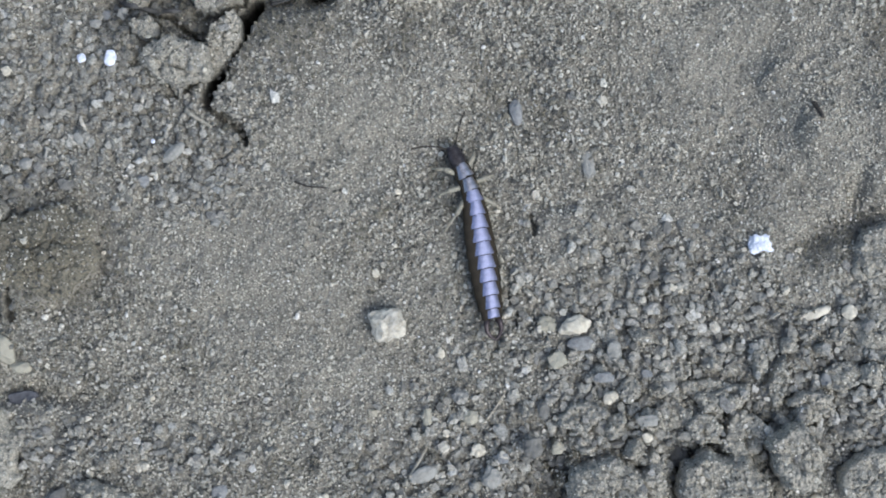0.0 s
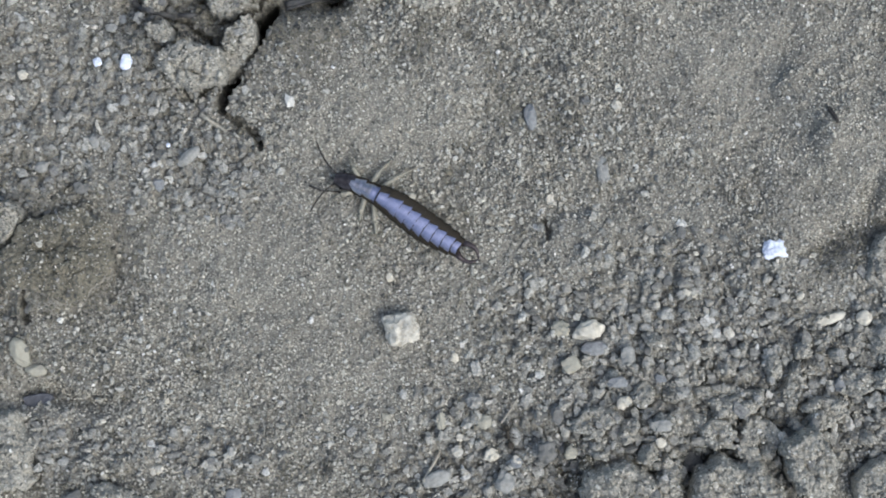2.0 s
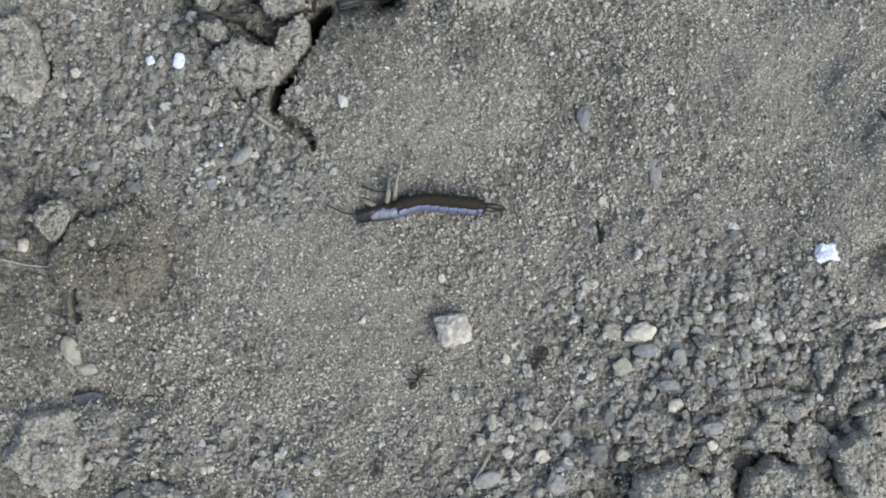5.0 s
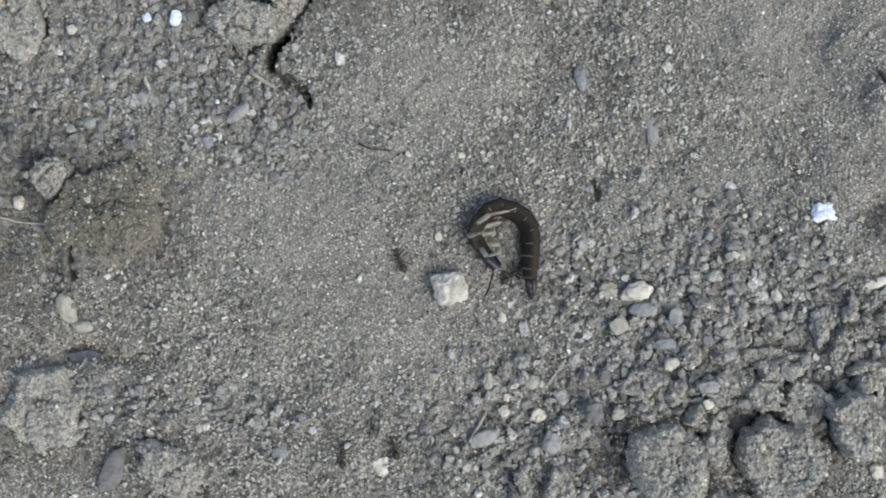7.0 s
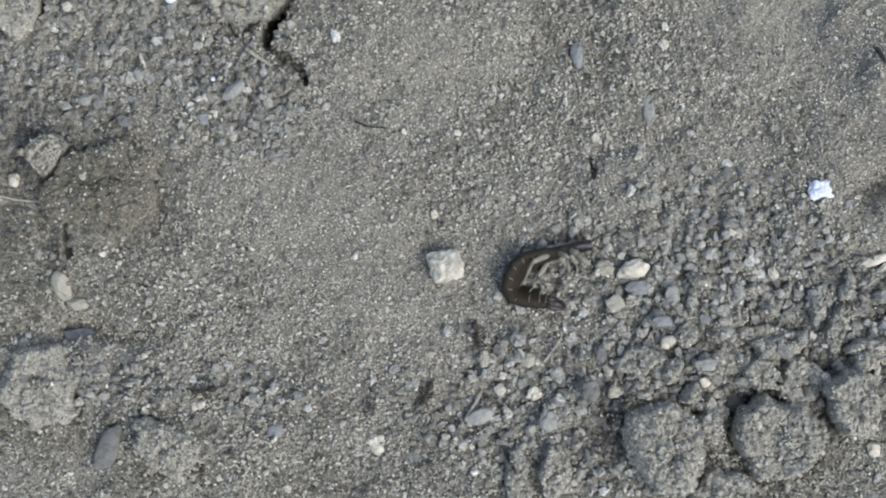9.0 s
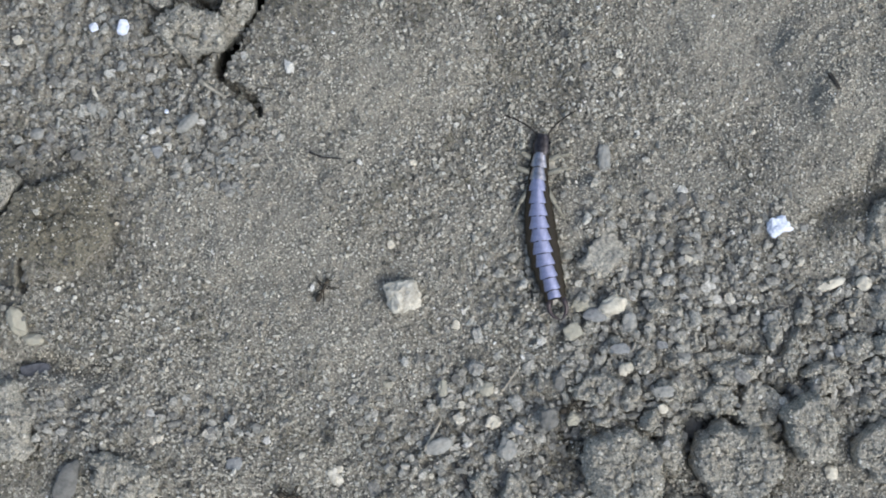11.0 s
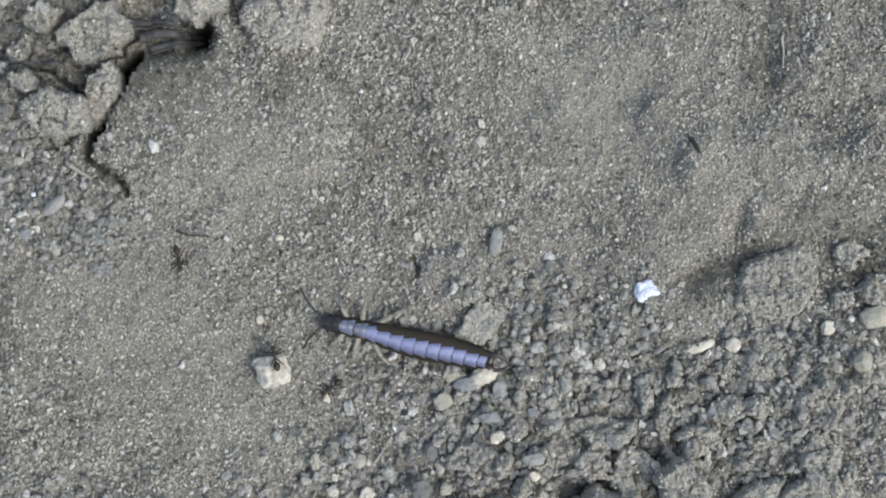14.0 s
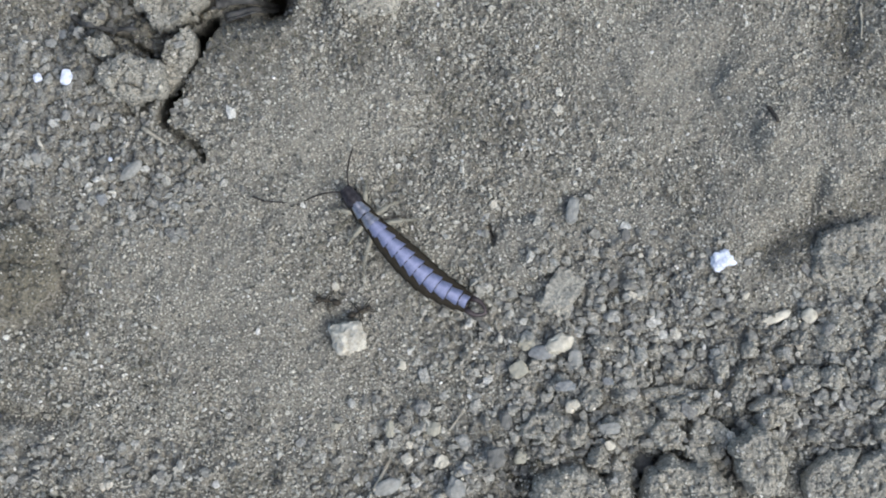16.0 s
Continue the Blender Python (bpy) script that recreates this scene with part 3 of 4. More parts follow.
# ---- pebbles ----
def pebble_mesh(name, seed, square=0.0, level=3, rough=0.12, size=(1, 1, 0.7), grit=0.0):
    """A stone of those half-widths in millimetres: lumpy, with a few flat broken sides."""
    base, tri = ico(level)
    r = np.random.default_rng(seed)
    v = base / np.max(np.abs(base), axis=1)[:, None] ** (0.7 * min(square, 1)) * (1 - 0.18 * min(square, 1))
    for _ in range(int(5 + 3 * square)):
        d = r.normal(size=3)
        d /= np.linalg.norm(d)
        over = np.maximum(v @ d - (0.72 + 0.18 * r.random()), 0)
        v -= over[:, None] * d
    v *= (1 + rough * np.array([noise.noise(Vector(p) * 1.7 + Vector((seed * 3.3, 0, 0))) + 0.45 * noise.noise(Vector(p) * 4.5 + Vector((0, seed * 2.1, 0))) for p in base]))[:, None]
    if grit:
        v *= (1 + grit * np.array([noise.noise(Vector(p) * 11) + 0.6 * noise.noise(Vector(p) * 23) for p in base]))[:, None]
    me = bpy.data.meshes.new(name)
    me.from_pydata([tuple(p) for p in v * np.array(size) * MM], [], [tuple(t) for t in tri])
    if square:
        me.shade_flat()
    else:
        me.shade_smooth()
    return me


def pebble(u, v, ru, rv, turn, mat, label, seed, name="pebble", high=0.75, square=0.0, group="", lift=0.3, rough=0.12, grit=0.035, level=4):
    h = min(ru, rv) * 0.05 * high
    me = pebble_mesh(name, seed, square, level, rough, grit=grit, size=(ru * 0.05, rv * 0.05, h))
    me.materials.append(mat)
    ob = new(name, me)
    here = np.array([U(u)]), np.array([V(v)])
    z = float(surface(*here)[0] + 0.55 * coarseness(*here)[0])
    ob.location, ob.rotation_euler = (U(u) * MM, V(v) * MM, (z + 0.2 + h * lift) * MM), (radians((seed * 7) % 17 - 8), radians((seed * 11) % 17 - 8), radians(turn))
    tagged(ob, label, "stone")
    if group:
        tagged(ob, group=group)
    return ob


WHITE, CHIP = "small off-white grain lying on the sand", "bright bluish-white quartz chip on the soil"
pebble(687, 573, 35, 33, 12, WHITE_STONE, "rough off-white stone with a pitted face on the sand", 6, high=0.85, square=1, lift=0.45, rough=0.2, grit=0.05, level=4)
oval = pebble(1016, 577, 27, 17, 18, PALE_STONE, "smooth cream oval pebble among gravel", 7, high=0.9, lift=0.5, rough=0.25)
neighbour = pebble(968, 573, 16, 14, 0, BEIGE_STONE, "tan rounded pebble beside the oval one", 8, lift=0.3, square=0.5, rough=0.35, grit=0.07)
pebble(1026, 607, 24, 14, 5, BLUE_STONE, "flat grey-blue pebble under the oval one", 9)
pebble(985, 636, 19, 17, 30, BEIGE_STONE, "tan angular pebble among the gravel", 10, square=1)
pebble(198, 104, 12, 17, -15, QUARTZ, CHIP, 12, "quartz_chip", 0.5, 1, lift=1.2)
pebble(146, 104, 9, 9, 20, QUARTZ, CHIP, 13, "quartz_chip", 0.6, 1, lift=1.8)
right_chip = pebble(1340, 432, 21, 18, 10, QUARTZ, "broken bluish-white quartz chip on sand", 31, "quartz_chip", 0.5, 1, lift=0.5, rough=0.5, grit=0.12, level=4)
trodden = pebble(913, 200, 12, 23, 8, BLUE_STONE, "blue-grey slate pebble in the sand", 16)
slipped = pebble(1040, 292, 13, 25, 12, LIGHT_GREY, "pale blue-grey flat pebble", 17, high=0.45, square=0.6, rough=0.35)
pebble(13, 618, 17, 29, 25, BEIGE_STONE, "smooth beige oval pebble", 18, lift=0.5)
pebble(40, 650, 19, 12, -5, BEIGE_STONE, "small flat beige pebble", 19, lift=0.5)
pebble(312, 272, 24, 11, 40, LIGHT_GREY, "flat light-grey stone flake", 20)
pebble(1264, 579, 9, 11, 20, WHITE_STONE, WHITE, 21, square=0.8, rough=0.4)
pebble(1499, 552, 14, 13, 0, PALE_STONE, "round pale pebble on soil", 22, lift=0.5)
pebble(100, 900, 20, 46, -25, GREY_STONE, "flat slate-grey stone flake", 23, high=0.4)
pebble(750, 838, 26, 14, 20, LIGHT_GREY, "grey flake of stone in gravel", 24, high=0.5)
pebble(48, 290, 14, 10, 20, LIGHT_GREY, "bluish-grey pebble in the gravel", 25)
pebble(-79, 433, 12, 13, 0, PALE_STONE, "pale oval pebble in the gravel", 27)
pebble(38, 705, 32, 14, 12, DARK_SLATE, "dark triangular flake of slate", 32, high=0.5, square=1)
pebble(1666, 526, 14, 15, 0, PALE_STONE, "pale pebble beside a clod", 33, square=0.6)
pebble(1748, 511, 27, 22, 20, BEIGE_STONE, "large beige pebble beside a clod", 34, square=0.6)
pebble(1718, 584, 18, 20, 0, BEIGE_STONE, "beige pebble beside a clod", 35)
pebble(1444, 887, 13, 14, 0, PALE_STONE, "pale pebble under a clod", 36, square=0.6)
pebble(1440, 555, 30, 9, 20, PALE_STONE, "pale splinter of stone", 28)
pebble(567, 894, 12, 20, 25, WHITE_STONE, "off-white angular pebble on sand", 29, square=0.7, rough=0.3)
for i, (u, v, r) in enumerate([(704, 340, 9), (947, 343, 11), (780, 625, 10), (1010, 172, 10), (790, 766, 9), (785, 790, 12), (846, 797, 15), (1144, 637, 8), (1188, 508, 9), (1135, 530, 8), (1082, 700, 12), (473, 707, 7), (303, 520, 6), (1420, 120, 6), (1485, 95, 7), (1190, 548, 8), (665, 484, 10), (827, 735, 14), (755, 737, 11), (815, 700, 17), (272, 703, 6), (890, 805, 12), (943, 795, 14), (1115, 632, 8), (575, 880, 9), (1065, 180, 13), (1200, 512, 9), (1186, 548, 8), (1388, 514, 10), (1484, 608, 8), (186, 447, 5), (197, 446, 5), (162, 838, 10), (260, 824, 10), (17, 128, 10)]):
    r *= 0.85
    pebble(u, v, r, r * (0.75 + 0.05 * (i % 7)), i * 41 % 180, (PALE_STONE, WHITE_STONE, PALE_STONE, PEBBLE)[i % 4], WHITE, 40 + i, high=0.8, square=0.7, group="pale grains on the sand", lift=0.35, rough=0.35)

# stones that stand out by their colour or shape: place, half widths, turn
LIMY, SLATY, TAN = "pale limy pebble among the crumbs", "flat blue-grey pebble among the crumbs", "tan rounded pebble among the crumbs"
for i, (u, v, ru, rv, turn, mat, label) in enumerate([
        (165, 40, 11, 9, 0, LIGHT_GREY, LIMY), (211, 20, 9, 12, 20, LIGHT_GREY, LIMY), (180, 22, 9, 9, 0, BLUE_STONE, SLATY), (195, 172, 9, 10, 0, LIGHT_GREY, LIMY),
        (147, 218, 4, 10, -20, WHITE_STONE, WHITE), (254, 177, 3, 7, 0, WHITE_STONE, WHITE), (276, 252, 4, 4, 0, QUARTZ, WHITE), (262, 284, 4, 5, 0, WHITE_STONE, WHITE), (50, 56, 5, 4, 0, WHITE_STONE, WHITE),
        (120, 328, 16, 11, 10, GREY_STONE, SLATY), (258, 322, 10, 11, 0, BLUE_STONE, SLATY), (208, 370, 9, 6, 0, LIGHT_GREY, LIMY), (143, 245, 9, 12, -25, LIGHT_GREY, LIMY),
        (160, 738, 6, 5, 0, WHITE_STONE, WHITE), (248, 826, 7, 10, -15, WHITE_STONE, WHITE), (388, 790, 6, 9, 0, LIGHT_GREY, LIMY), (390, 868, 16, 13, 0, BLUE_STONE, SLATY), (135, 790, 6, 4, 0, WHITE_STONE, WHITE),
        (1180, 402, 9, 14, 0, GREY_STONE, "dark grey pebble set in the sand"), (1155, 488, 10, 10, 0, GREY_STONE, SLATY), (1180, 510, 11, 9, -30, LIGHT_GREY, LIMY), (1117, 412, 5, 4, 0, WHITE_STONE, WHITE), (1136, 410, 4, 5, 0, WHITE_STONE, WHITE),
        (1200, 341, 5, 3, 0, WHITE_STONE, WHITE), (1395, 455, 9, 7, 0, LIGHT_GREY, LIMY), (1205, 440, 5, 4, 0, PALE_STONE, WHITE), (1230, 400, 7, 5, 0, LIGHT_GREY, LIMY), (1313, 442, 6, 4, 0, WHITE_STONE, WHITE),
        (1180, 683, 15, 12, 10, LIGHT_GREY, LIMY), (1140, 740, 20, 11, 0, LIGHT_GREY, LIMY), (1141, 770, 9, 10, -30, PALE_STONE, LIMY), (1142, 660, 12, 8, 10, BLUE_STONE, SLATY), (1066, 665, 19, 10, 0, BLUE_STONE, SLATY), (1074, 702, 9, 12, 0, PALE_STONE, LIMY),
        (1236, 843, 6, 7, 0, WHITE_STONE, WHITE), (1085, 620, 15, 18, 0, LIGHT_GREY, LIMY), (1205, 812, 20, 22, 0, GREY_STONE, "smooth grey stone down in a gap"), (1462, 672, 12, 13, 0, BLUE_STONE, SLATY),
        (660, 730, 9, 7, 0, BEIGE_STONE, TAN), (757, 736, 9, 15, 0, BEIGE_STONE, TAN), (834, 737, 15, 14, 0, BEIGE_STONE, TAN), (940, 788, 19, 20, 0, GREY_STONE, SLATY), (985, 790, 12, 12, 0, BEIGE_STONE, TAN), (870, 842, 20, 21, 0, LIGHT_GREY, LIMY),
        (900, 677, 4, 4, 0, WHITE_STONE, WHITE), (850, 740, 4, 6, 0, WHITE_STONE, WHITE), (960, 725, 11, 16, 0, GREY_STONE, SLATY), (890, 808, 12, 10, 0, BLUE_STONE, SLATY)]):
    pebble(u, v, ru, rv, -turn, mat, label, 300 + i, high=0.6, square=0.6, group="stones among the crumbs", lift=0.1, rough=0.35, grit=0.06, level=3)

# uncovered by the insect's digging later on
flat_stone = pebble(1053, 503, 32, 43, -35, CLOD, "flat lump of crusted soil lying on the sand", 90, "soil_flake", 0.45, 1, lift=0.4, rough=0.35, grit=0.1, level=5)

# grey pebbles of the two gravelly places
shapes = [pebble_mesh("pebble", 200 + i, 1, 2, 0.45) for i in range(16)]
for me in shapes:
    me.materials.append(PEBBLE)
count = 0
while count < 240:
    px, py = rng.uniform(-46, 50), rng.uniform(-29, 28)
    if rng.random() > coarseness(np.array([px]), np.array([py]))[0] ** 1.3:
        continue
    r = 0.28 + 0.45 * rng.random() ** 2.6
    ob = new("pebble", shapes[count % 16])
    ob.scale = (r * rng.uniform(0.9, 1.3), r * rng.uniform(0.75, 1.0), r * rng.uniform(0.8, 1.1))
    ob.location = (px * MM, py * MM, (surface(np.array([px]), np.array([py]))[0] + r * 0.2) * MM)
    ob.rotation_euler = (rng.uniform(-0.3, 0.3), rng.uniform(-0.3, 0.3), rng.uniform(0, 6.28))
    tagged(ob, "small grey pebble in the gravel", "stone", "pebbles in the gravel")
    count += 1


# ---- straws and twigs ----
def strip(name, points, radius, mat, label, category, taper=0.4, lift=0.3, sides=8, flat=1.0):
    """A bent rod along plan points u, v, lift."""
    pts = np.array([(U(u), V(v), 0.0) for u, v, *_ in points])
    extra = np.array([p[2] if len(p) > 2 else 0.0 for p in points])
    q = np.linspace(0, len(pts) - 1, 6 * len(pts))
    line = np.stack([np.interp(q, np.arange(len(pts)), pts[:, i]) for i in range(2)], -1)
    z = surface(line[:, 0].copy(), line[:, 1].copy()) + lift + 0.45 * coarseness(line[:, 0], line[:, 1]) + np.interp(q, np.arange(len(pts)), extra)
    z = np.convolve(np.pad(z, 3, "edge"), np.ones(7) / 7, "valid")
    ax = np.gradient(line, axis=0)
    ax /= np.linalg.norm(ax, axis=1)[:, None]
    side = np.stack([-ax[:, 1], ax[:, 0]], -1)
    verts, faces, n = [], [], len(q)
    for i in range(n):
        s = radius * (1 - taper * i / n) * (1 + 0.15 * math.sin(i * 1.9)) * (0.35 if i in (0, n - 1) else 1)
        for k in range(sides):
            a = 2 * math.pi * k / sides
            verts.append((*(line[i] + side[i] * s * math.cos(a)), z[i] + s * flat * math.sin(a)))
    for i in range(n - 1):
        for k in range(sides):
            faces.append((i * sides + k, i * sides + (k + 1) % sides, (i + 1) * sides + (k + 1) % sides, (i + 1) * sides + k))
    faces += [tuple(range(sides))[::-1], tuple((n - 1) * sides + k for k in range(sides))]
    ob = part(name, np.array(verts) * MM, faces, mat)
    return tagged(ob, label, category)


strip("straw", [(328, 194), (352, 212), (378, 227)], 0.2, STRAW, "short pale piece of straw by the crack", "straw")
strip("twig", [(522, 322), (545, 331), (584, 334)], 0.1, DARK_TWIG, "thin dark bent twig on the sand", "twig", lift=0.5)
strip("straw", [(725, 845), (740, 818), (756, 792)], 0.17, STRAW, "pale broken straw among gravel", "straw")
strip("straw", [(860, 742), (878, 718), (893, 694)], 0.1, STRAW, "thin pale straw among gravel", "straw")
strip("straw", [(1604, 8), (1606, 36), (1602, 66)], 0.13, STRAW, "thin pale straw lying in a shallow furrow", "straw")
strip("seed_husk", [(1428, 184), (1436, 198), (1444, 214)], 0.22, DARK_TWIG, "small dark elongated seed husk", "husk")
for i in range(6):
    v = (-54, -44, -30, -22, -4, 6)[i]
    strip("rotten_stick", [(446 + 5 * (i % 3), v + 4, 0.2), (490, v - 3 - 2 * (i % 2), 0.3), (532, 0.6 * v - 14, 0.8), (566, 0.4 * v - 22, 2.6)], (0.3, 0.1, 0.5, 0.12, 0.42, 0.15)[i], WOOD, "weathered dark splinter of wood leading into the hole", "stick", 0.5, 0.35, 7)
strip("root", [(196, -14), (215, 2), (262, 14), (318, 16)], 0.3, WOOD, "curved dark root end in the gravel", "root", 0.3)
strip("root", [(-130, 455), (-70, 468), (-10, 472)], 0.1, STRAW, "fine pale rootlet on soil", "root")
strip("root", [(780, 870), (800, 905), (815, 935)], 0.2, DARK_TWIG, "dark rootlet beside a clod", "root")

# ---- the earwig ----
insect = new("earwig")
tagged(insect, "shiny black earwig with curved pincers crawling over soil", "earwig")


def shell(name, length, w0, w1, height, mat, drop=0.0, rim=0.0, label="", parent=None, rows=9, sides=26, power=2.15, taper_end=0.0, nip=0.2):
    """A flattened barrel along x (front at +x): a body ring that slips under the one before it."""
    verts, faces = [], []
    for i in range(rows):
        q = i / (rows - 1)
        w = w0 * (1 - q) + w1 * q
        end = (1 - nip + nip * min(1.0, q / 0.7) ** 0.7) * (1 - taper_end * q ** 3)
        flare = 1 + rim * max(0, q - 0.5) / 0.5
        for k in range(sides):
            a = 2 * math.pi * k / sides
            c, s = math.cos(a), math.sin(a)
            rr = (abs(c) ** power + abs(s) ** power) ** (-1 / power)
            verts.append((length * (0.5 - q), rr * c * w * 0.5 * end * flare, rr * s * height * 0.5 * (1 if s > 0 else 0.9) * (0.93 + 0.07 * end * flare) + drop))
    for i in range(rows - 1):
        for k in range(sides):
            faces.append((i * sides + k, i * sides + (k + 1) % sides, (i + 1) * sides + (k + 1) % sides, (i + 1) * sides + k))
    verts += verts[:sides] + verts[(rows - 1) * sides:rows * sides]
    faces += [tuple(rows * sides + k for k in range(sides))[::-1], tuple((rows + 1) * sides + k for k in range(sides))]
    return part(name, np.array(verts) * MM, faces, mat, parent or insect, label)


def tube(name, pts, radii, mat, parent, label="", sides=8):
    """A tapered bent tube through points in millimetres."""
    pts = [Vector(p) for p in pts]
    verts, faces = [], []
    for i, p in enumerate(pts):
        ax = (pts[min(i + 1, len(pts) - 1)] - pts[max(i - 1, 0)]).normalized()
        s = ax.cross(Vector((0, 0, 1)) if abs(ax.z) < 0.9 else Vector((0, 1, 0))).normalized()
        t = ax.cross(s)
        for k in range(sides):
            a = 2 * math.pi * k / sides
            verts.append(tuple((p + (s * math.cos(a) + t * math.sin(a)) * radii[i]) * MM))
    n = len(pts)
    for i in range(n - 1):
        for k in range(sides):
            faces.append((i * sides + k, i * sides + (k + 1) % sides, (i + 1) * sides + (k + 1) % sides, (i + 1) * sides + k))
    faces += [tuple(range(sides))[::-1], tuple((n - 1) * sides + k for k in range(sides))]
    return part(name, verts, faces, mat, parent, label)


# rings: name, share of the body's length where its middle lies, length, front width, rear width, height
RINGS = [("head", 0.055, 1.8, 1.35, 1.9, 1.05), ("pronotum", 0.15, 1.5, 1.7, 1.9, 0.95), ("mesonotum", 0.235, 1.3, 1.75, 1.9, 1.1), ("metanotum", 0.305, 1.2, 1.9, 2.15, 1.2)]
WIDTHS = [2.3, 2.6, 2.85, 3.02, 3.1, 3.06, 2.92, 2.7, 2.4]
for i in range(8):
    RINGS.append(("abdomen_segment", 0.375 + 0.077 * i, 1.45, WIDTHS[i], WIDTHS[i + 1], 1.3 + 0.05 * min(i, 4)))
RINGS.append(("tail_segment", 0.975, 1.2, 2.35, 1.95, 1.15))

rings = []
for i, (name, share, length, w0, w1, high) in enumerate(RINGS):
    if name == "head":
        ob = shell(name, length, w0, w1, high, HEAD, label="dark brown heart-shaped head", power=2.1, taper_end=0.25)
        for side in (-1, 1):
            eye = tube("eye", [(0.35, side * 0.62, 0.12), (0.2, side * 0.72, 0.15), (0.02, side * 0.68, 0.12)], [0.05, 0.17, 0.06], EYE, ob, "small black eye")
            tube("palp", [(0.85, side * 0.22, -0.2), (1.15, side * 0.3, -0.35), (1.3, side * 0.2, -0.5)], [0.09, 0.08, 0.05], LEG, ob)
    else:
        # narrow sheen-coloured back over a wider dark flank paints the reflected band
        ob = shell(name, length * (0.84 if i > 3 else 0.86), w0 * (0.6 if i > 3 else 0.76), w1 * (0.63 if i > 3 else 0.76), high * 1.06, BACK if i > 2 else NECK, 0.05, 0.1, label="glossy black body ring with a bluish sheen in its colour" if i < 4 else "glossy black abdominal ring with a bluish sheen in its colour")
        shell("flank", length * 1.02, w0 * 0.93, w1 * 0.93, high * 0.92, BELLY, -high * 0.07, 0.03, parent=ob, power=2.4, nip=0.08)
        shell("hind_edge", 0.1, w1 * 0.68, w1 * 0.68, high * 1.07, BELLY, 0.06, parent=ob, rows=3).location = (-length * 0.41 * MM, 0, 0)
        if i >= 4:
            shell("pale_fold", 0.14, w1 * 0.9, w1 * 0.88, high * 0.5, PALE_RIM, -high * 0.28, parent=ob).location = (-length * 0.46 * MM, 0, 0)
    rings.append((ob, share))

pincers, feelers, legs = [], [], []
for side in (-1, 1):
    arc = [(0, 0.5), (-0.5, 0.74), (-1.0, 0.8), (-1.5, 0.62), (-1.85, 0.28), (-1.98, 0.05)]
    pincers.append((tube("pincer", [(px, side * py, 0) for px, py in arc], [0.33, 0.26, 0.21, 0.17, 0.11, 0.04], PINCER, insect, "dark curved pincer", 12), side))
    reach = [(0, 0, 0)] + [(0.29 * k, side * (0.05 * k + 0.012 * k * k), 0.12 * math.sin(k * 0.5)) for k in range(1, 11)]
    feelers.append((tube("antenna", reach, [0.09 if k % 2 else 0.07 for k in range(10)] + [0.03], ANTENNA, insect, "dark thread-like antenna"), side))
    for k, (ring, spread, long) in enumerate([(1, 40, 2.7), (2, 2, 3.1), (3, -42, 3.9)]):
        a = radians(spread) * 1.0
        dx, dy = math.sin(a), side * math.cos(a)
        leg = tube("leg", [(0, 0, 0), (0.35 * dx, 0.35 * dy, 0.05), (long * 0.42 * dx, long * 0.42 * dy, 0.35), (long * 0.5 * dx, long * 0.5 * dy, 0.32)], [0.16, 0.25, 0.23, 0.12], LEG, insect, "yellow-brown jointed leg")
        knee = (long * 0.5 * dx, long * 0.5 * dy, 0.32)
        foot = (long * 0.84 * dx - 0.1, long * 0.84 * dy, -0.55)
        tube("shin", [knee, tuple(0.5 * (p + q) for p, q in zip(knee, foot)), foot], [0.13, 0.14, 0.08], LEG, leg)
        tube("foot", [foot, (foot[0] - 0.15 + 0.25 * dx, foot[1] + 0.3 * dy, -0.72), (foot[0] - 0.2 + 0.4 * dx, foot[1] + 0.5 * dy, -0.74)], [0.07, 0.06, 0.03], LEG, leg)
        legs.append((leg, ring, side, k))


# ---- ants ----
ANT = cuticle_material("dark_brown_ant", (0.05, 0.041, 0.03), 0.0, 0.55, spec=0.2)
STONE_AT, STONE_WIDE = (U(687), V(573)), 1.7


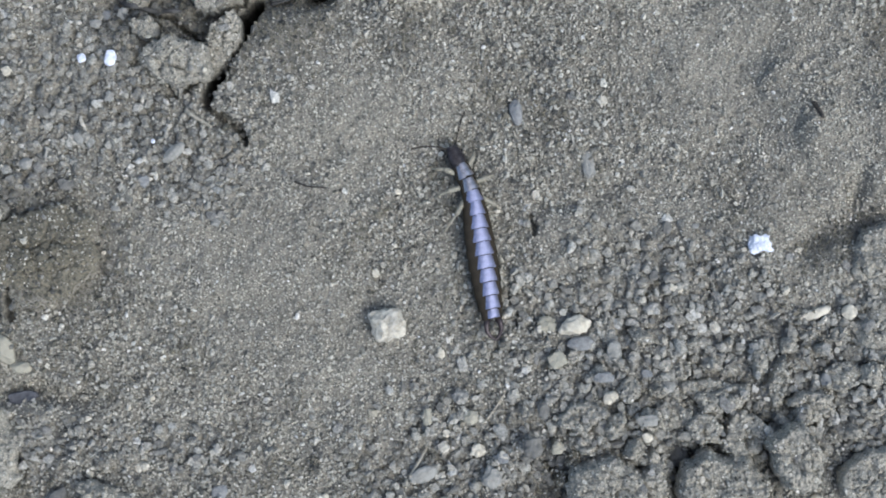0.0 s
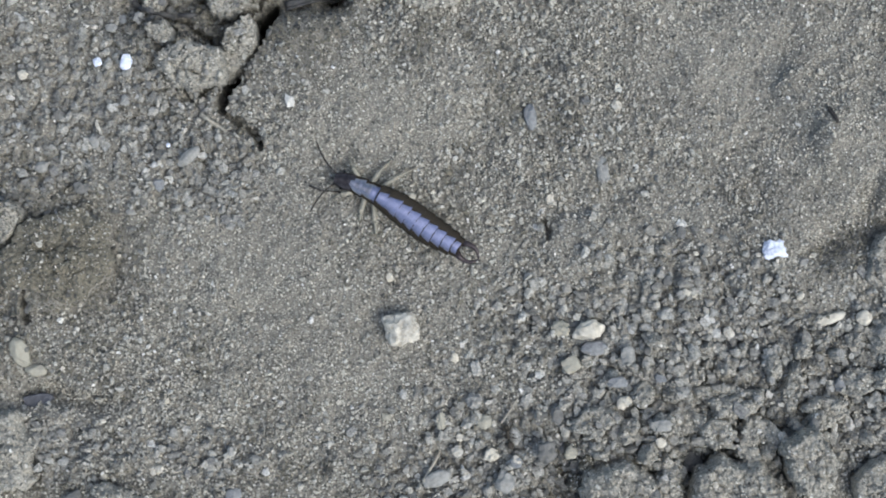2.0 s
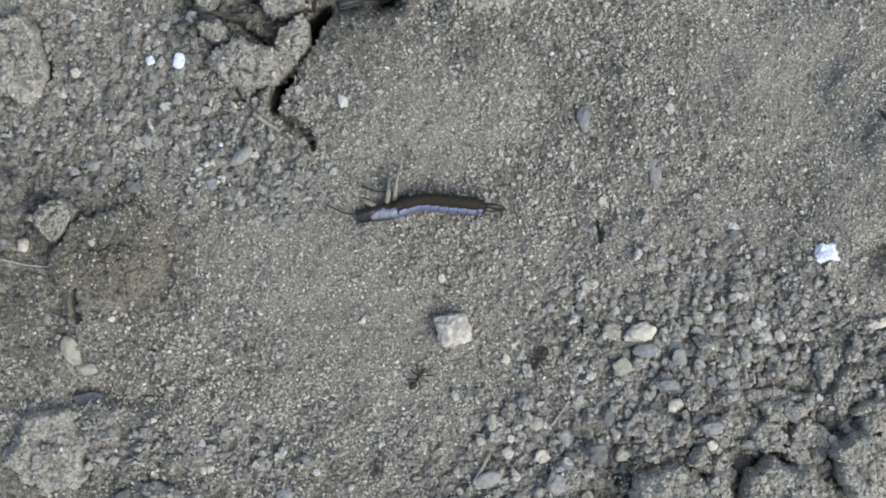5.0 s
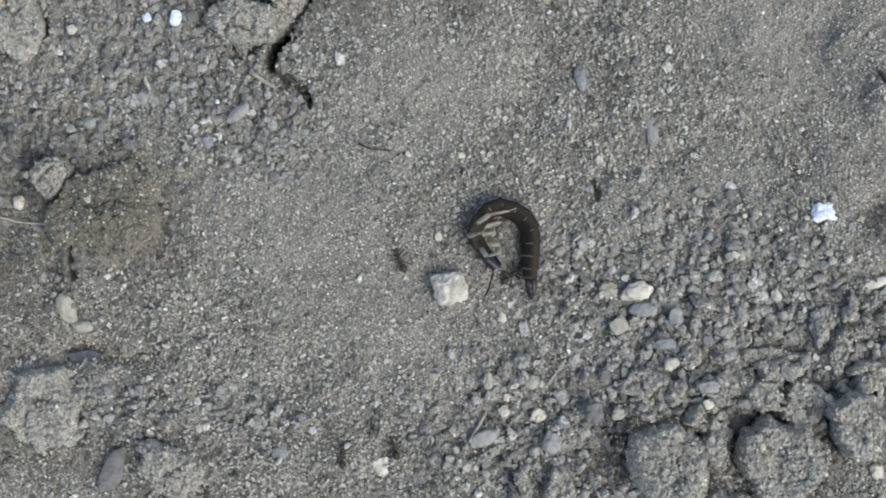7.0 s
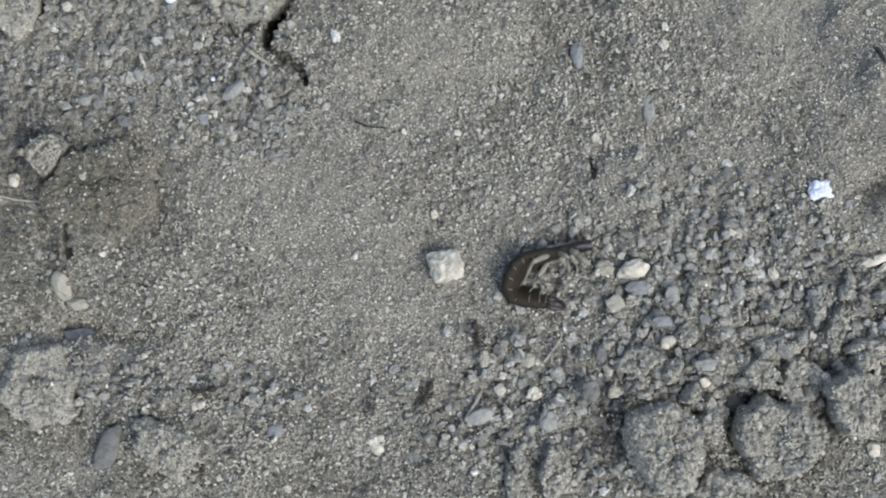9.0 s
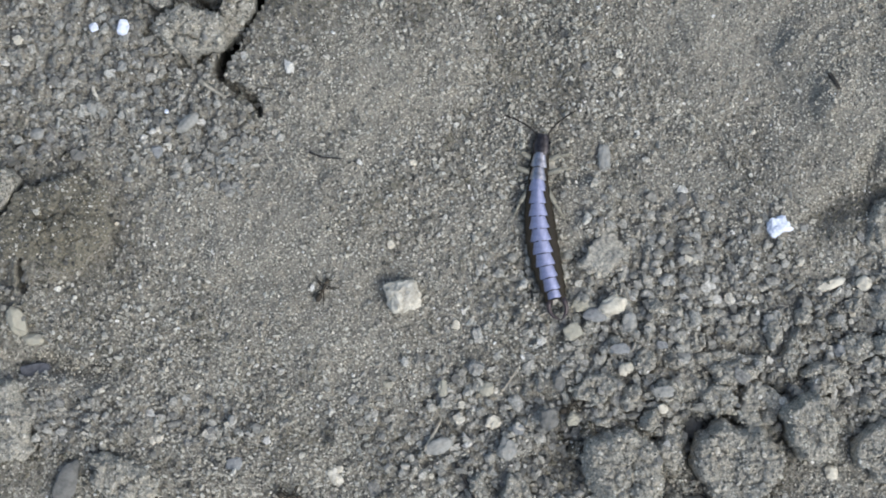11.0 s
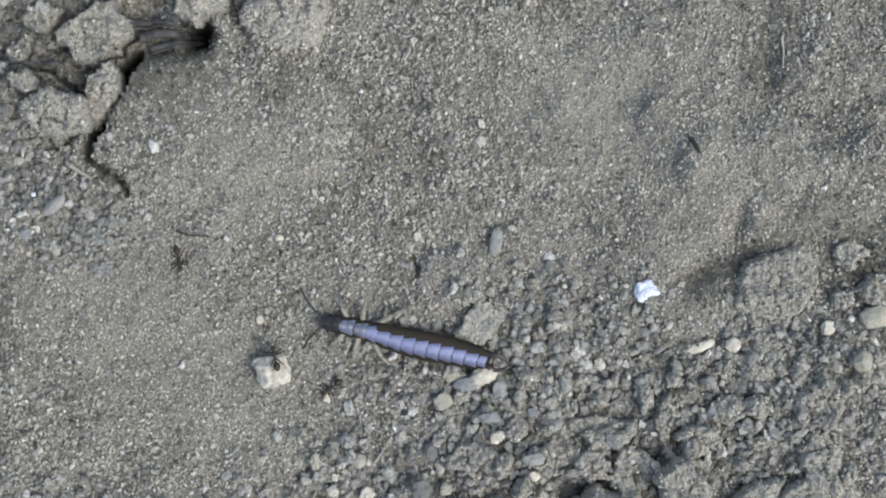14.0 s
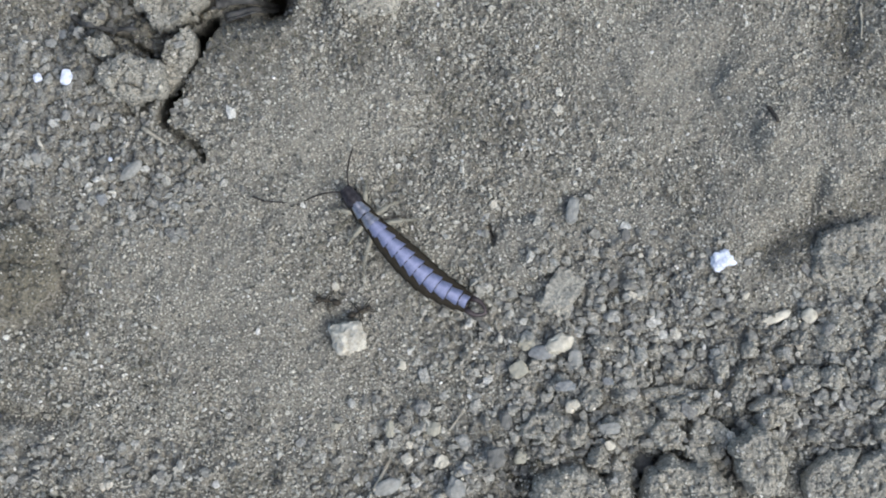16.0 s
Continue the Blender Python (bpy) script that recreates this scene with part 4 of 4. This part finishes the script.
def make_ant():
    """A small ant, head at +x: its root and its six legs with their side and place."""
    root = new("ant")
    tagged(root, "tiny dark brown ant running over the sand", "ant", "ants round the earwig")
    root.scale = (0.82, 0.82, 0.82)
    head = tube("head", [(1.32, 0, 0.02), (1.24, 0, 0.03), (1.02, 0, 0.06), (0.82, 0, 0.06), (0.74, 0, 0.05)], [0.08, 0.2, 0.27, 0.22, 0.08], ANT, root, sides=10)
    for side in (-1, 1):
        tube("antenna", [(1.15, side * 0.15, 0.1), (1.42, side * 0.42, 0.22), (1.95, side * 0.5, 0.02)], [0.04, 0.045, 0.03], ANT, head, sides=6)
    tube("thorax", [(0.76, 0, 0.05), (0.62, 0, 0.1), (0.4, 0, 0.14), (0.1, 0, 0.08), (-0.18, 0, 0), (-0.28, 0, -0.02)], [0.08, 0.19, 0.22, 0.17, 0.15, 0.07], ANT, root, sides=10)
    tube("waist", [(-0.26, 0, -0.02), (-0.36, 0, 0.06), (-0.48, 0, 0)], [0.06, 0.12, 0.06], ANT, root, sides=8)
    tube("gaster", [(-0.46, 0, 0), (-0.6, 0, 0.06), (-0.85, 0, 0.1), (-1.15, 0, 0.06), (-1.36, 0, 0), (-1.46, 0, -0.03)], [0.08, 0.27, 0.38, 0.34, 0.18, 0.04], ANT, root, sides=12)
    legs = []
    for side in (-1, 1):
        for k, (x, lead) in enumerate([(0.5, 0.75), (0.25, -0.05), (-0.05, -0.85)]):
            leg = tube("leg", [(0, 0, 0), (0.3 * lead, side * 0.32, 0.2), (0.55 * lead, side * 0.6, 0.08), (0.95 * lead, side * 0.95, -0.42), (1.1 * lead, side * 1.08, -0.46)], [0.06, 0.075, 0.06, 0.045, 0.03], ANT, root, sides=6)
            leg.location = (x * MM, side * 0.1 * MM, 0)
            legs.append((leg, x, side, k))
    return root, legs


# seconds and places in millimetres; the ants come from beyond the gravel and gather round the earwig
ANT_WAYS = [
    [(0, 9, -34), (1, 7, -25), (3, 2.6, -7.3), (3.7, 1.5, -4), (5, 3, -9), (6.5, -0.6, -7), (7, 0.6, -5.2), (7.5, 1, -4.4), (8, 0.7, -4.2), (8.3, 0.2, -8), (9, -2.3, -12.4), (11, 10, -16), (12.5, 9, -9), (13.5, 3.6, -6), (14.2, -1, -9.5), (15, -8.3, -11.6), (15.5, -10, -19), (16, -12, -27)],
    [(0, -2, -46), (1.8, -4, -25), (3, -2.5, -17.5), (4.5, -8, -12), (6.5, -7.3, -7.1), (7, -9.5, -4), (7.5, -8.9, -3.2), (8, -9.7, -8), (8.5, -6.6, -8.6), (9, -6.3, -17.7), (10.5, -13, -9), (12, -9, 0.5), (12.5, -9.8, 2.8), (13, -10.4, 5.1), (13.6, -13, 6), (14.6, -12, -1), (15.5, -8.9, -7.1), (16, -4, -4.5)],
    [(0, -13, -48), (4, -14, -34), (6.6, -9, -24), (7.5, -10.3, -16.1), (8, -15.9, -20.4), (9, -25.7, -17.6), (11, -15, -24), (12.6, -6, -22), (13.4, -4.3, -14), (13.5, -4.1, -12.4), (13.6, -3.9, -9.6), (13.8, -3.7, -7.3), (13.9, -4.5, -7), (14, -4.6, -5.6), (14.2, -5.2, -5.9), (14.5, -5.4, -6.5), (14.6, -5.6, -5.9), (14.7, -5.7, -4.2), (14.8, -6.7, -3.7), (14.9, -8.4, -3.1), (15, -8.9, -2.5), (15.2, -7, -3), (15.5, -4.3, -4.4), (16, -6.8, -3.5)],
    [(0, -22, -50), (5, -20, -38), (6.8, -14, -23), (7.5, -14.7, -17.1), (8, -12.6, -21.5), (8.8, -15, -29), (12, -20, -36), (16, -26, -42)],
]
ANTS = [make_ant() for _ in ANT_WAYS]

# ---- motion ----
# seconds; five places along the insect's back from head to tail in millimetres; height of front and rear; roll of front and rear
CRAWL_1 = [
    (0, 0.7, 8.9, 2.4, 5.2, 3.2, 1, 3.8, -2.7, 4.3, -5.9, 1.3, 1.4, 20, 22),
    (0.2, 2.6, 9.4, 3.4, 6.9, 4.2, 3.2, 4.4, -0.9, 4, -5.3, 1.3, 1.4, 20, 22),
    (0.5, -0.2, 8, 1.7, 6, 3.4, 3.3, 4.4, -0.2, 4, -4.5, 1.3, 1.4, 15, 20),
    (0.7, -0.4, 7.6, 1.1, 5.2, 3.1, 2.2, 4.2, -1.2, 4.2, -4.1, 1.3, 1.4, 12, 18),
    (1, -3.5, 6.6, -1.9, 4.8, 1.2, 2.5, 3.2, -0.3, 4.6, -3.3, 1.3, 1.4, 5, 8),
    (1.2, -7.3, 5.3, -4.3, 4.2, -1.1, 2.1, 2.2, -0.3, 5, -2.8, 1.3, 1.4, 0, 0),
]
CRAWL_2 = [
    (1.5, -7.1, 5.4, -4.6, 3.3, -1.7, 1.2, 1.6, -0.9, 4.7, -2.5, 1.3, 1.4, 0, 0),
    (1.7, -8.9, 4.9, -6.1, 3.6, -3.1, 1.6, 0, -0.5, 3.1, -2.2, 1.2, 1.4, 0, -8),
    (2, -10.5, 6.5, -8.9, 6, -5.9, 4.5, -2.8, 2.3, -0, 0.6, 0.9, 1.5, 0, -18),
    (2.2, -8.4, 6.9, -6.2, 6.1, -4.2, 5.1, -2.1, 3.1, -0.7, 1, 0.1, 1.6, 60, -18),
    (2.5, -8.7, 7.1, -6.5, 6, -4.6, 5.3, -2.6, 3.3, -0.9, 1.4, -0.1, 1.6, 105, -18),
    (3, -9.3, 6.5, -6.8, 5.4, -4.8, 4.9, -2.9, 3.1, -1.2, 1.2, -0.1, 1.6, 105, -18),
]
CRAWL_3 = [
    (3.5, -9.5, 7.2, -7.2, 5.7, -5.1, 5.3, -3, 3.5, -1.1, 1.6, -0.1, 1.6, 105, -18),
    (3.7, -9.7, 6.5, -7.4, 5.3, -5.1, 5, -3, 3.2, -1, 1.3, -0.1, 1.6, 105, -18),
    (5.8, -14.4, 1.2, -12.1, 2.7, -9.8, 4.2, -7.1, 5.3, -4.8, 6.1, 1.5, 1.4, -132, -118),
    (6, -12.9, -2.8, -10.9, -0.2, -9.2, 2.6, -7.2, 4.2, -4.9, 6.2, 1.5, 1.4, -112, -104),
    (6.1, -6, -6, -4.8, -3.5, -3.3, -0.5, -2.1, 2.9, -1, 5.7, 1.5, 1.4, -52, -42),
    (6.2, -6.8, -7, -4.6, -4.7, -2.9, -2, -1.2, 1, 0.8, 3.5, 1.5, 1.4, -10, 0),
]
CRAWL_4 = [
    (6.3, -6.7, -7.4, -4.6, -5.6, -3, -2.4, -1.2, 0.6, 1.1, 3.3, 1.5, 1.5, 10, 20),
    (6.4, -4.3, -7.1, -3.9, -4.3, -3.1, -1.6, -0.4, -0.1, 2.8, 0.8, 1.5, 1.5, 70, 65),
    (6.5, -3.3, -5.6, -4.6, -2.4, -2.6, 0, 0.4, -0.1, 2.6, -3.3, 1.5, 1.5, 115, 108),
    (6.7, -1.4, -5, -3.1, -1.8, -1.4, 0.5, 1.4, -0.4, 2.1, -5.1, 1.5, 1.5, 122, 112),
    (7, -0.8, -4.7, -2.8, -1.8, -0.9, 0.5, 1.9, -0.9, 2.2, -5.4, 1.5, 1.5, 124, 112),
    (7.5, -0.9, -4.9, -2.8, -2, -0.9, 0.3, 1.9, -1, 2.2, -5.4, 1.5, 1.5, 124, 110),
]
CRAWL_5 = [
    (8, -0.5, -4.8, -2.7, -1.8, -0.8, 0.4, 1.9, -0.9, 2.4, -5.2, 1.5, 1.5, 124, 110),
    (8.2, 0.2, -6.2, -2.1, -2.8, -0.4, -0, 2.8, -0.5, 3.8, -4.9, 1.5, 1.5, 115, 100),
    (8.5, 2.9, -8.2, 1.4, -4.5, 3.7, -1.8, 6.2, -3.2, 6.7, -6.9, 1.5, 1.5, 102, 90),
    (8.6, -3.6, -5.1, -1.1, -3.9, 1.2, -3.3, 4.6, -4.3, 6.6, -6.3, 1.5, 1.5, 120, 60),
    (8.7, 0.2, 2.4, 1.5, 0, 3.2, -2.6, 6, -5.1, 8.5, -7.2, 1.5, 1.5, 165, 45),
    (8.8, 0.5, 2.1, 1.5, -0.6, 3.3, -3, 5.7, -5.2, 8.2, -7.1, 1.5, 1.5, 175, 70),
]
CRAWL_6 = [
    (9, 7.6, -4.7, 4.8, -5.3, 1.8, -6.4, 1, -8.8, 3.6, -9.6, 1.5, 1.5, 250, 240),
    (9.2, 8.7, -4.7, 5.7, -4.8, 4, -6.8, 3.8, -9.2, 4.6, -11.7, 1.5, 1.5, 270, 270),
    (11.3, 6.7, 8.8, 7.1, 5.6, 7.5, 2.1, 8.1, -1.7, 9.1, -5.8, 1.3, 1.4, 360, 360),
    (11.5, 12.3, 6.4, 11.1, 2.7, 8.8, -0.9, 8.1, -4.4, 10.5, -7.2, 1.3, 1.4, 360, 365),
    (11.7, 16.3, 3.7, 15.5, -0.2, 13.5, -3.7, 11.2, -6.1, 8.7, -7.8, 1.3, 1.4, 360, 365),
    (12, 18.3, 6.1, 17.8, 3.2, 16.4, -0.3, 14.3, -2.8, 11.9, -4.7, 1.3, 1.4, 360, 360),
]
CRAWL_7 = [
    (12.2, 16.7, 8.3, 17.8, 5.9, 18, 1.9, 16.8, -1.8, 14.6, -4.6, 1.3, 1.4, 362, 365),
    (12.5, 12.4, 10.6, 14.2, 7.9, 16.2, 4.4, 17.9, 1.2, 19.7, -2.1, 1.3, 1.4, 380, 388),
    (12.7, 9.8, 13.6, 12.3, 10.9, 15.1, 8.1, 18.1, 5.8, 20.1, 4.6, 1.3, 1.4, 370, 370),
    (13, 7.7, 10.7, 10.5, 9.8, 13.7, 8.5, 16.7, 6.7, 20, 5.2, 1.3, 1.4, 360, 360),
    (13.2, 5.7, 6, 9, 4.8, 12.7, 3.7, 16.5, 3.2, 20.3, 3.3, 1.4, 1.4, 330, 325),
    (13.3, 4.1, 2.3, 8.1, 0.2, 11.5, -0.3, 15.3, 0.7, 19.1, 2.1, 1.5, 1.5, 290, 285),
]
CRAWL_8 = [
    (13.4, 4.3, 2.2, 8.8, -0.2, 12.1, -0.7, 15.6, 0.6, 18, 2.1, 1.5, 1.5, 275, 270),
    (13.5, 6.9, 4.2, 9.4, 1.2, 11.9, -2, 15.2, -2.5, 18.2, 0.4, 1.5, 1.5, 285, 262),
    (13.6, 6.4, 5.1, 8.5, 0.5, 11, -2.6, 13.9, -4.8, 16.4, -2.9, 1.4, 1.5, 290, 280),
    (13.7, 6.4, 4.9, 8.5, 1.1, 10.7, -3.1, 13.2, -5.1, 16.3, -4.4, 1.3, 1.4, 320, 310),
    (13.8, 4.9, 2.5, 7.1, -0.9, 9.3, -3.6, 11.8, -6.1, 15.6, -6.4, 1.3, 1.4, 350, 345),
    (14, -0.4, -2.4, 3.3, -3.3, 7.1, -4.5, 10.8, -5.4, 13.8, -6.2, 1.3, 1.4, 348, 332),
]
CRAWL_9 = [
    (14.2, -1.5, 1.3, 1.8, -1, 5.6, -3, 8.9, -4.9, 12.2, -6.2, 1.3, 1.4, 365, 365),
    (14.5, -0.1, 4.3, 1.6, 2, 3.7, -1.3, 6.4, -4.3, 9.6, -6.8, 1.3, 1.4, 372, 374),
    (15, -3.4, 6.6, -1.2, 4.3, 1.7, 1.2, 4.3, -1.8, 6.5, -4.9, 1.3, 1.4, 366, 366),
    (15.5, -5.7, 4.9, -2.8, 2.6, 0.5, -0.4, 3.5, -2.4, 6.5, -3.6, 1.3, 1.4, 360, 362),
    (16, -4.9, 6.4, -3, 3.9, -0.3, 0.9, 2.6, -1.9, 5.5, -3.7, 1.3, 1.4, 362, 364),
]
CRAWL = [row for stretch in (CRAWL_1, CRAWL_2, CRAWL_3, CRAWL_4, CRAWL_5, CRAWL_6, CRAWL_7, CRAWL_8, CRAWL_9) for row in stretch]


def course():
    """The insect's line at every tenth of a second: middle, headings and lengths of four stretches, heights, rolls."""
    keys = []
    for t, *v in CRAWL:
        p = np.array(v[:10]).reshape(5, 2)
        d = np.diff(p, axis=0)
        keys.append([t, *p[2], *np.degrees(np.arctan2(-d[:, 1], -d[:, 0])), *np.hypot(d[:, 0], d[:, 1]), *v[10:]])
    keys = np.array(keys)
    for c in (3, 4, 5, 6):
        keys[:, c] = np.degrees(np.unwrap(np.radians(keys[:, c])))
    for c in (4, 5, 6):
        gap = keys[0, c] - keys[0, 3]
        keys[:, c] -= 360 * round(gap / 360)
    times = np.round(np.arange(0, 16.05, 0.1), 1)
    return times, np.stack([np.interp(times, keys[:, 0], keys[:, c]) for c in range(1, keys.shape[1])], -1)


def motions():
    times, state = course()
    insect_rows, rows = [], {}
    for t, (mx, my, h0, h1, h2, h3, l0, l1, l2, l3, zf, zb, rf, rb) in zip(times, state):
        heads = np.radians([h0, h1, h2, h3])
        ways = np.stack([np.cos(heads), np.sin(heads)], -1)
        mid = np.array([mx, my])
        p1 = mid + ways[1] * l1
        p0 = p1 + ways[0] * l0
        p3 = mid - ways[2] * l2
        p4 = p3 - ways[3] * l3
        line = np.array([p0, p1, mid, p3, p4])
        foot = float(surface(np.array([mx]), np.array([my]))[0])
        insect_rows.append((t, pose(mx * MM, my * MM, foot * MM)))
        dense = []
        ext = np.vstack([2 * line[0] - line[1], line, 2 * line[-1] - line[-2]])
        for i in range(4):
            a, b, c, d = ext[i:i + 4]
            for q in np.arange(0, 1, 0.05):
                dense.append(0.5 * (2 * b + (c - a) * q + (2 * a - 5 * b + 4 * c - d) * q * q + (3 * b - a - 3 * c + d) * q ** 3))
        dense = np.array(dense + [line[-1]])
        run = np.concatenate([[0], np.cumsum(np.hypot(*np.diff(dense, axis=0).T))])
        run /= run[-1]

        def at_share(s):
            x, y = np.interp(s, run, dense[:, 0]), np.interp(s, run, dense[:, 1])
            fx, fy = np.interp(s - 0.04, run, dense[:, 0]) - np.interp(s + 0.04, run, dense[:, 0]), np.interp(s - 0.04, run, dense[:, 1]) - np.interp(s + 0.04, run, dense[:, 1])
            k = float(smooth(0.28, 0.42, np.array(s)))
            z = zf + (zb - zf) * k
            return pose((x - mx) * MM, (y - my) * MM, z * MM, 0, 0, math.degrees(math.atan2(fy, fx))) @ pose(0, 0, 0, rf + (rb - rf) * k)

        placed = [at_share(share) for _, share in rings]
        for (ob, _), m in zip(rings, placed):
            rows.setdefault(ob.name, (ob, []))[1].append((t, m))
        for ob, side in pincers:
            rows.setdefault(ob.name, (ob, []))[1].append((t, placed[-1] @ pose(-0.5 * MM, 0, 0, 0, 0, side * (6 + 5 * math.sin(t * 2.1)))))
        for ob, side in feelers:
            rows.setdefault(ob.name, (ob, []))[1].append((t, placed[0] @ pose(0.75 * MM, side * 0.42 * MM, 0.1 * MM, 0, -8 + 10 * math.sin(t * 5 + side), side * (22 + 14 * math.sin(t * 6.3 + side)))))
        for ob, ring, side, k in legs:
            phase = t * 13 + (math.pi if (k + (side > 0)) % 2 else 0)
            lying = float(smooth(0.3, 0.9, np.array(abs(math.sin(radians(rf))))))
            fold = lying * (52 + 22 * math.sin(k * 2.4 + side + t * 3))
            m = placed[ring] @ pose(0, side * 0.55 * MM, -0.25 * MM, 0, 0, 0) @ pose(0, 0, 0, -side * (fold + 6 * max(0, math.cos(phase))), 0, (16 + 14 * lying) * math.sin(phase))
            rows.setdefault(ob.name, (ob, []))[1].append((t, m))
    walk(insect, insect_rows)
    for ob, track in rows.values():
        walk(ob, track)

    steps = np.round(np.arange(0, 16.05, 0.1), 1)
    for (ant, ant_legs), way in zip(ANTS, ANT_WAYS):
        way = np.array(way)
        x, y = (np.interp(steps, way[:, 0], way[:, c]) for c in (1, 2))
        x, y = x + 0.25 * np.sin(steps * 4.1 + way[0, 1]), y + 0.25 * np.sin(steps * 3.3 + way[0, 0])
        z = np.maximum(surface(x, y), surface(x + 0.4, y)) + 0.46 + 0.5 * coarseness(x, y)
        on_stone = np.hypot(x - STONE_AT[0], y - STONE_AT[1]) / STONE_WIDE
        z = z + 2.0 * np.sqrt(np.clip(1 - on_stone ** 2, 0, 1))
        heading, ant_rows = None, []
        for i, t in enumerate(steps):
            a, b = max(i - 1, 0), min(i + 1, len(steps) - 1)
            aim = math.degrees(math.atan2(y[b] - y[a], x[b] - x[a]))
            heading = aim if heading is None else heading + max(-55, min(55, (aim - heading + 180) % 360 - 180))
            ant_rows.append((t, pose(x[i] * MM, y[i] * MM, z[i] * MM, 0, 0, heading)))
        walk(ant, ant_rows)
        for leg, at, side, k in ant_legs:
            walk(leg, [(t, pose(at * MM, side * 0.1 * MM, 0, 0, 0, 22 * math.sin(t * 17 + math.pi * ((k + (side > 0)) % 2)))) for t in steps])

    def shifted(ob, moves):
        """Stones that the insect pushes: seconds and shift in plan units, height in millimetres."""
        start = ob.matrix_basis.copy()
        turn = start.to_quaternion().to_matrix().to_4x4()
        here = start.translation
        walk(ob, [(t, Matrix.Translation((here.x + du * 0.05 * MM, here.y - dv * 0.05 * MM, here.z + dz * MM)) @ turn @ pose(0, 0, 0, 0, 0, spin)) for t, du, dv, dz, spin in moves])

    shifted(oval, [(0.0, 0, 0, 0, 0), (9.3, 0, 0, 0, 0), (10.6, 37, 16, 0, 8), (16.0, 40, 18, 0, 10)])
    shifted(neighbour, [(0.0, 0, 0, 0, 0), (9.3, 0, 0, 0, 0), (10.6, 32, 15, 0, 20), (16.0, 34, 17, 0, 20)])
    shifted(right_chip, [(0.0, 0, 0, 0, 0), (9.4, 0, 0, 0, 0), (10.8, 6, 19, 0, 15), (16.0, 6, 19, 0, 15)])
    shifted(slipped, [(0.0, 0, 0, 0, 0), (9.4, 0, 0, 0, 0), (10.6, 1, 38, 0, -8), (12.5, 1, 38, 0, -8), (13.6, 46, 66, 0.1, -20), (16.0, 46, 66, 0.1, -20)])
    shifted(trodden, [(0.0, 0, 0, 0, 0), (9.3, 0, 0, 0, 0), (10.8, 5, 9, -0.9, 12), (16.0, 5, 9, -0.9, 12)])
    shifted(flat_stone, [(0.0, -20, 0, -3.4, -30), (9.3, -20, 0, -3.4, -30), (10.8, -13, 0, 0, 0), (12.5, -13, 0, 0, 0), (13.6, 0, 0, 0, 0), (15.0, 2, 0, 0, 0), (16.0, 11, -1, 0, 4)])


motions()
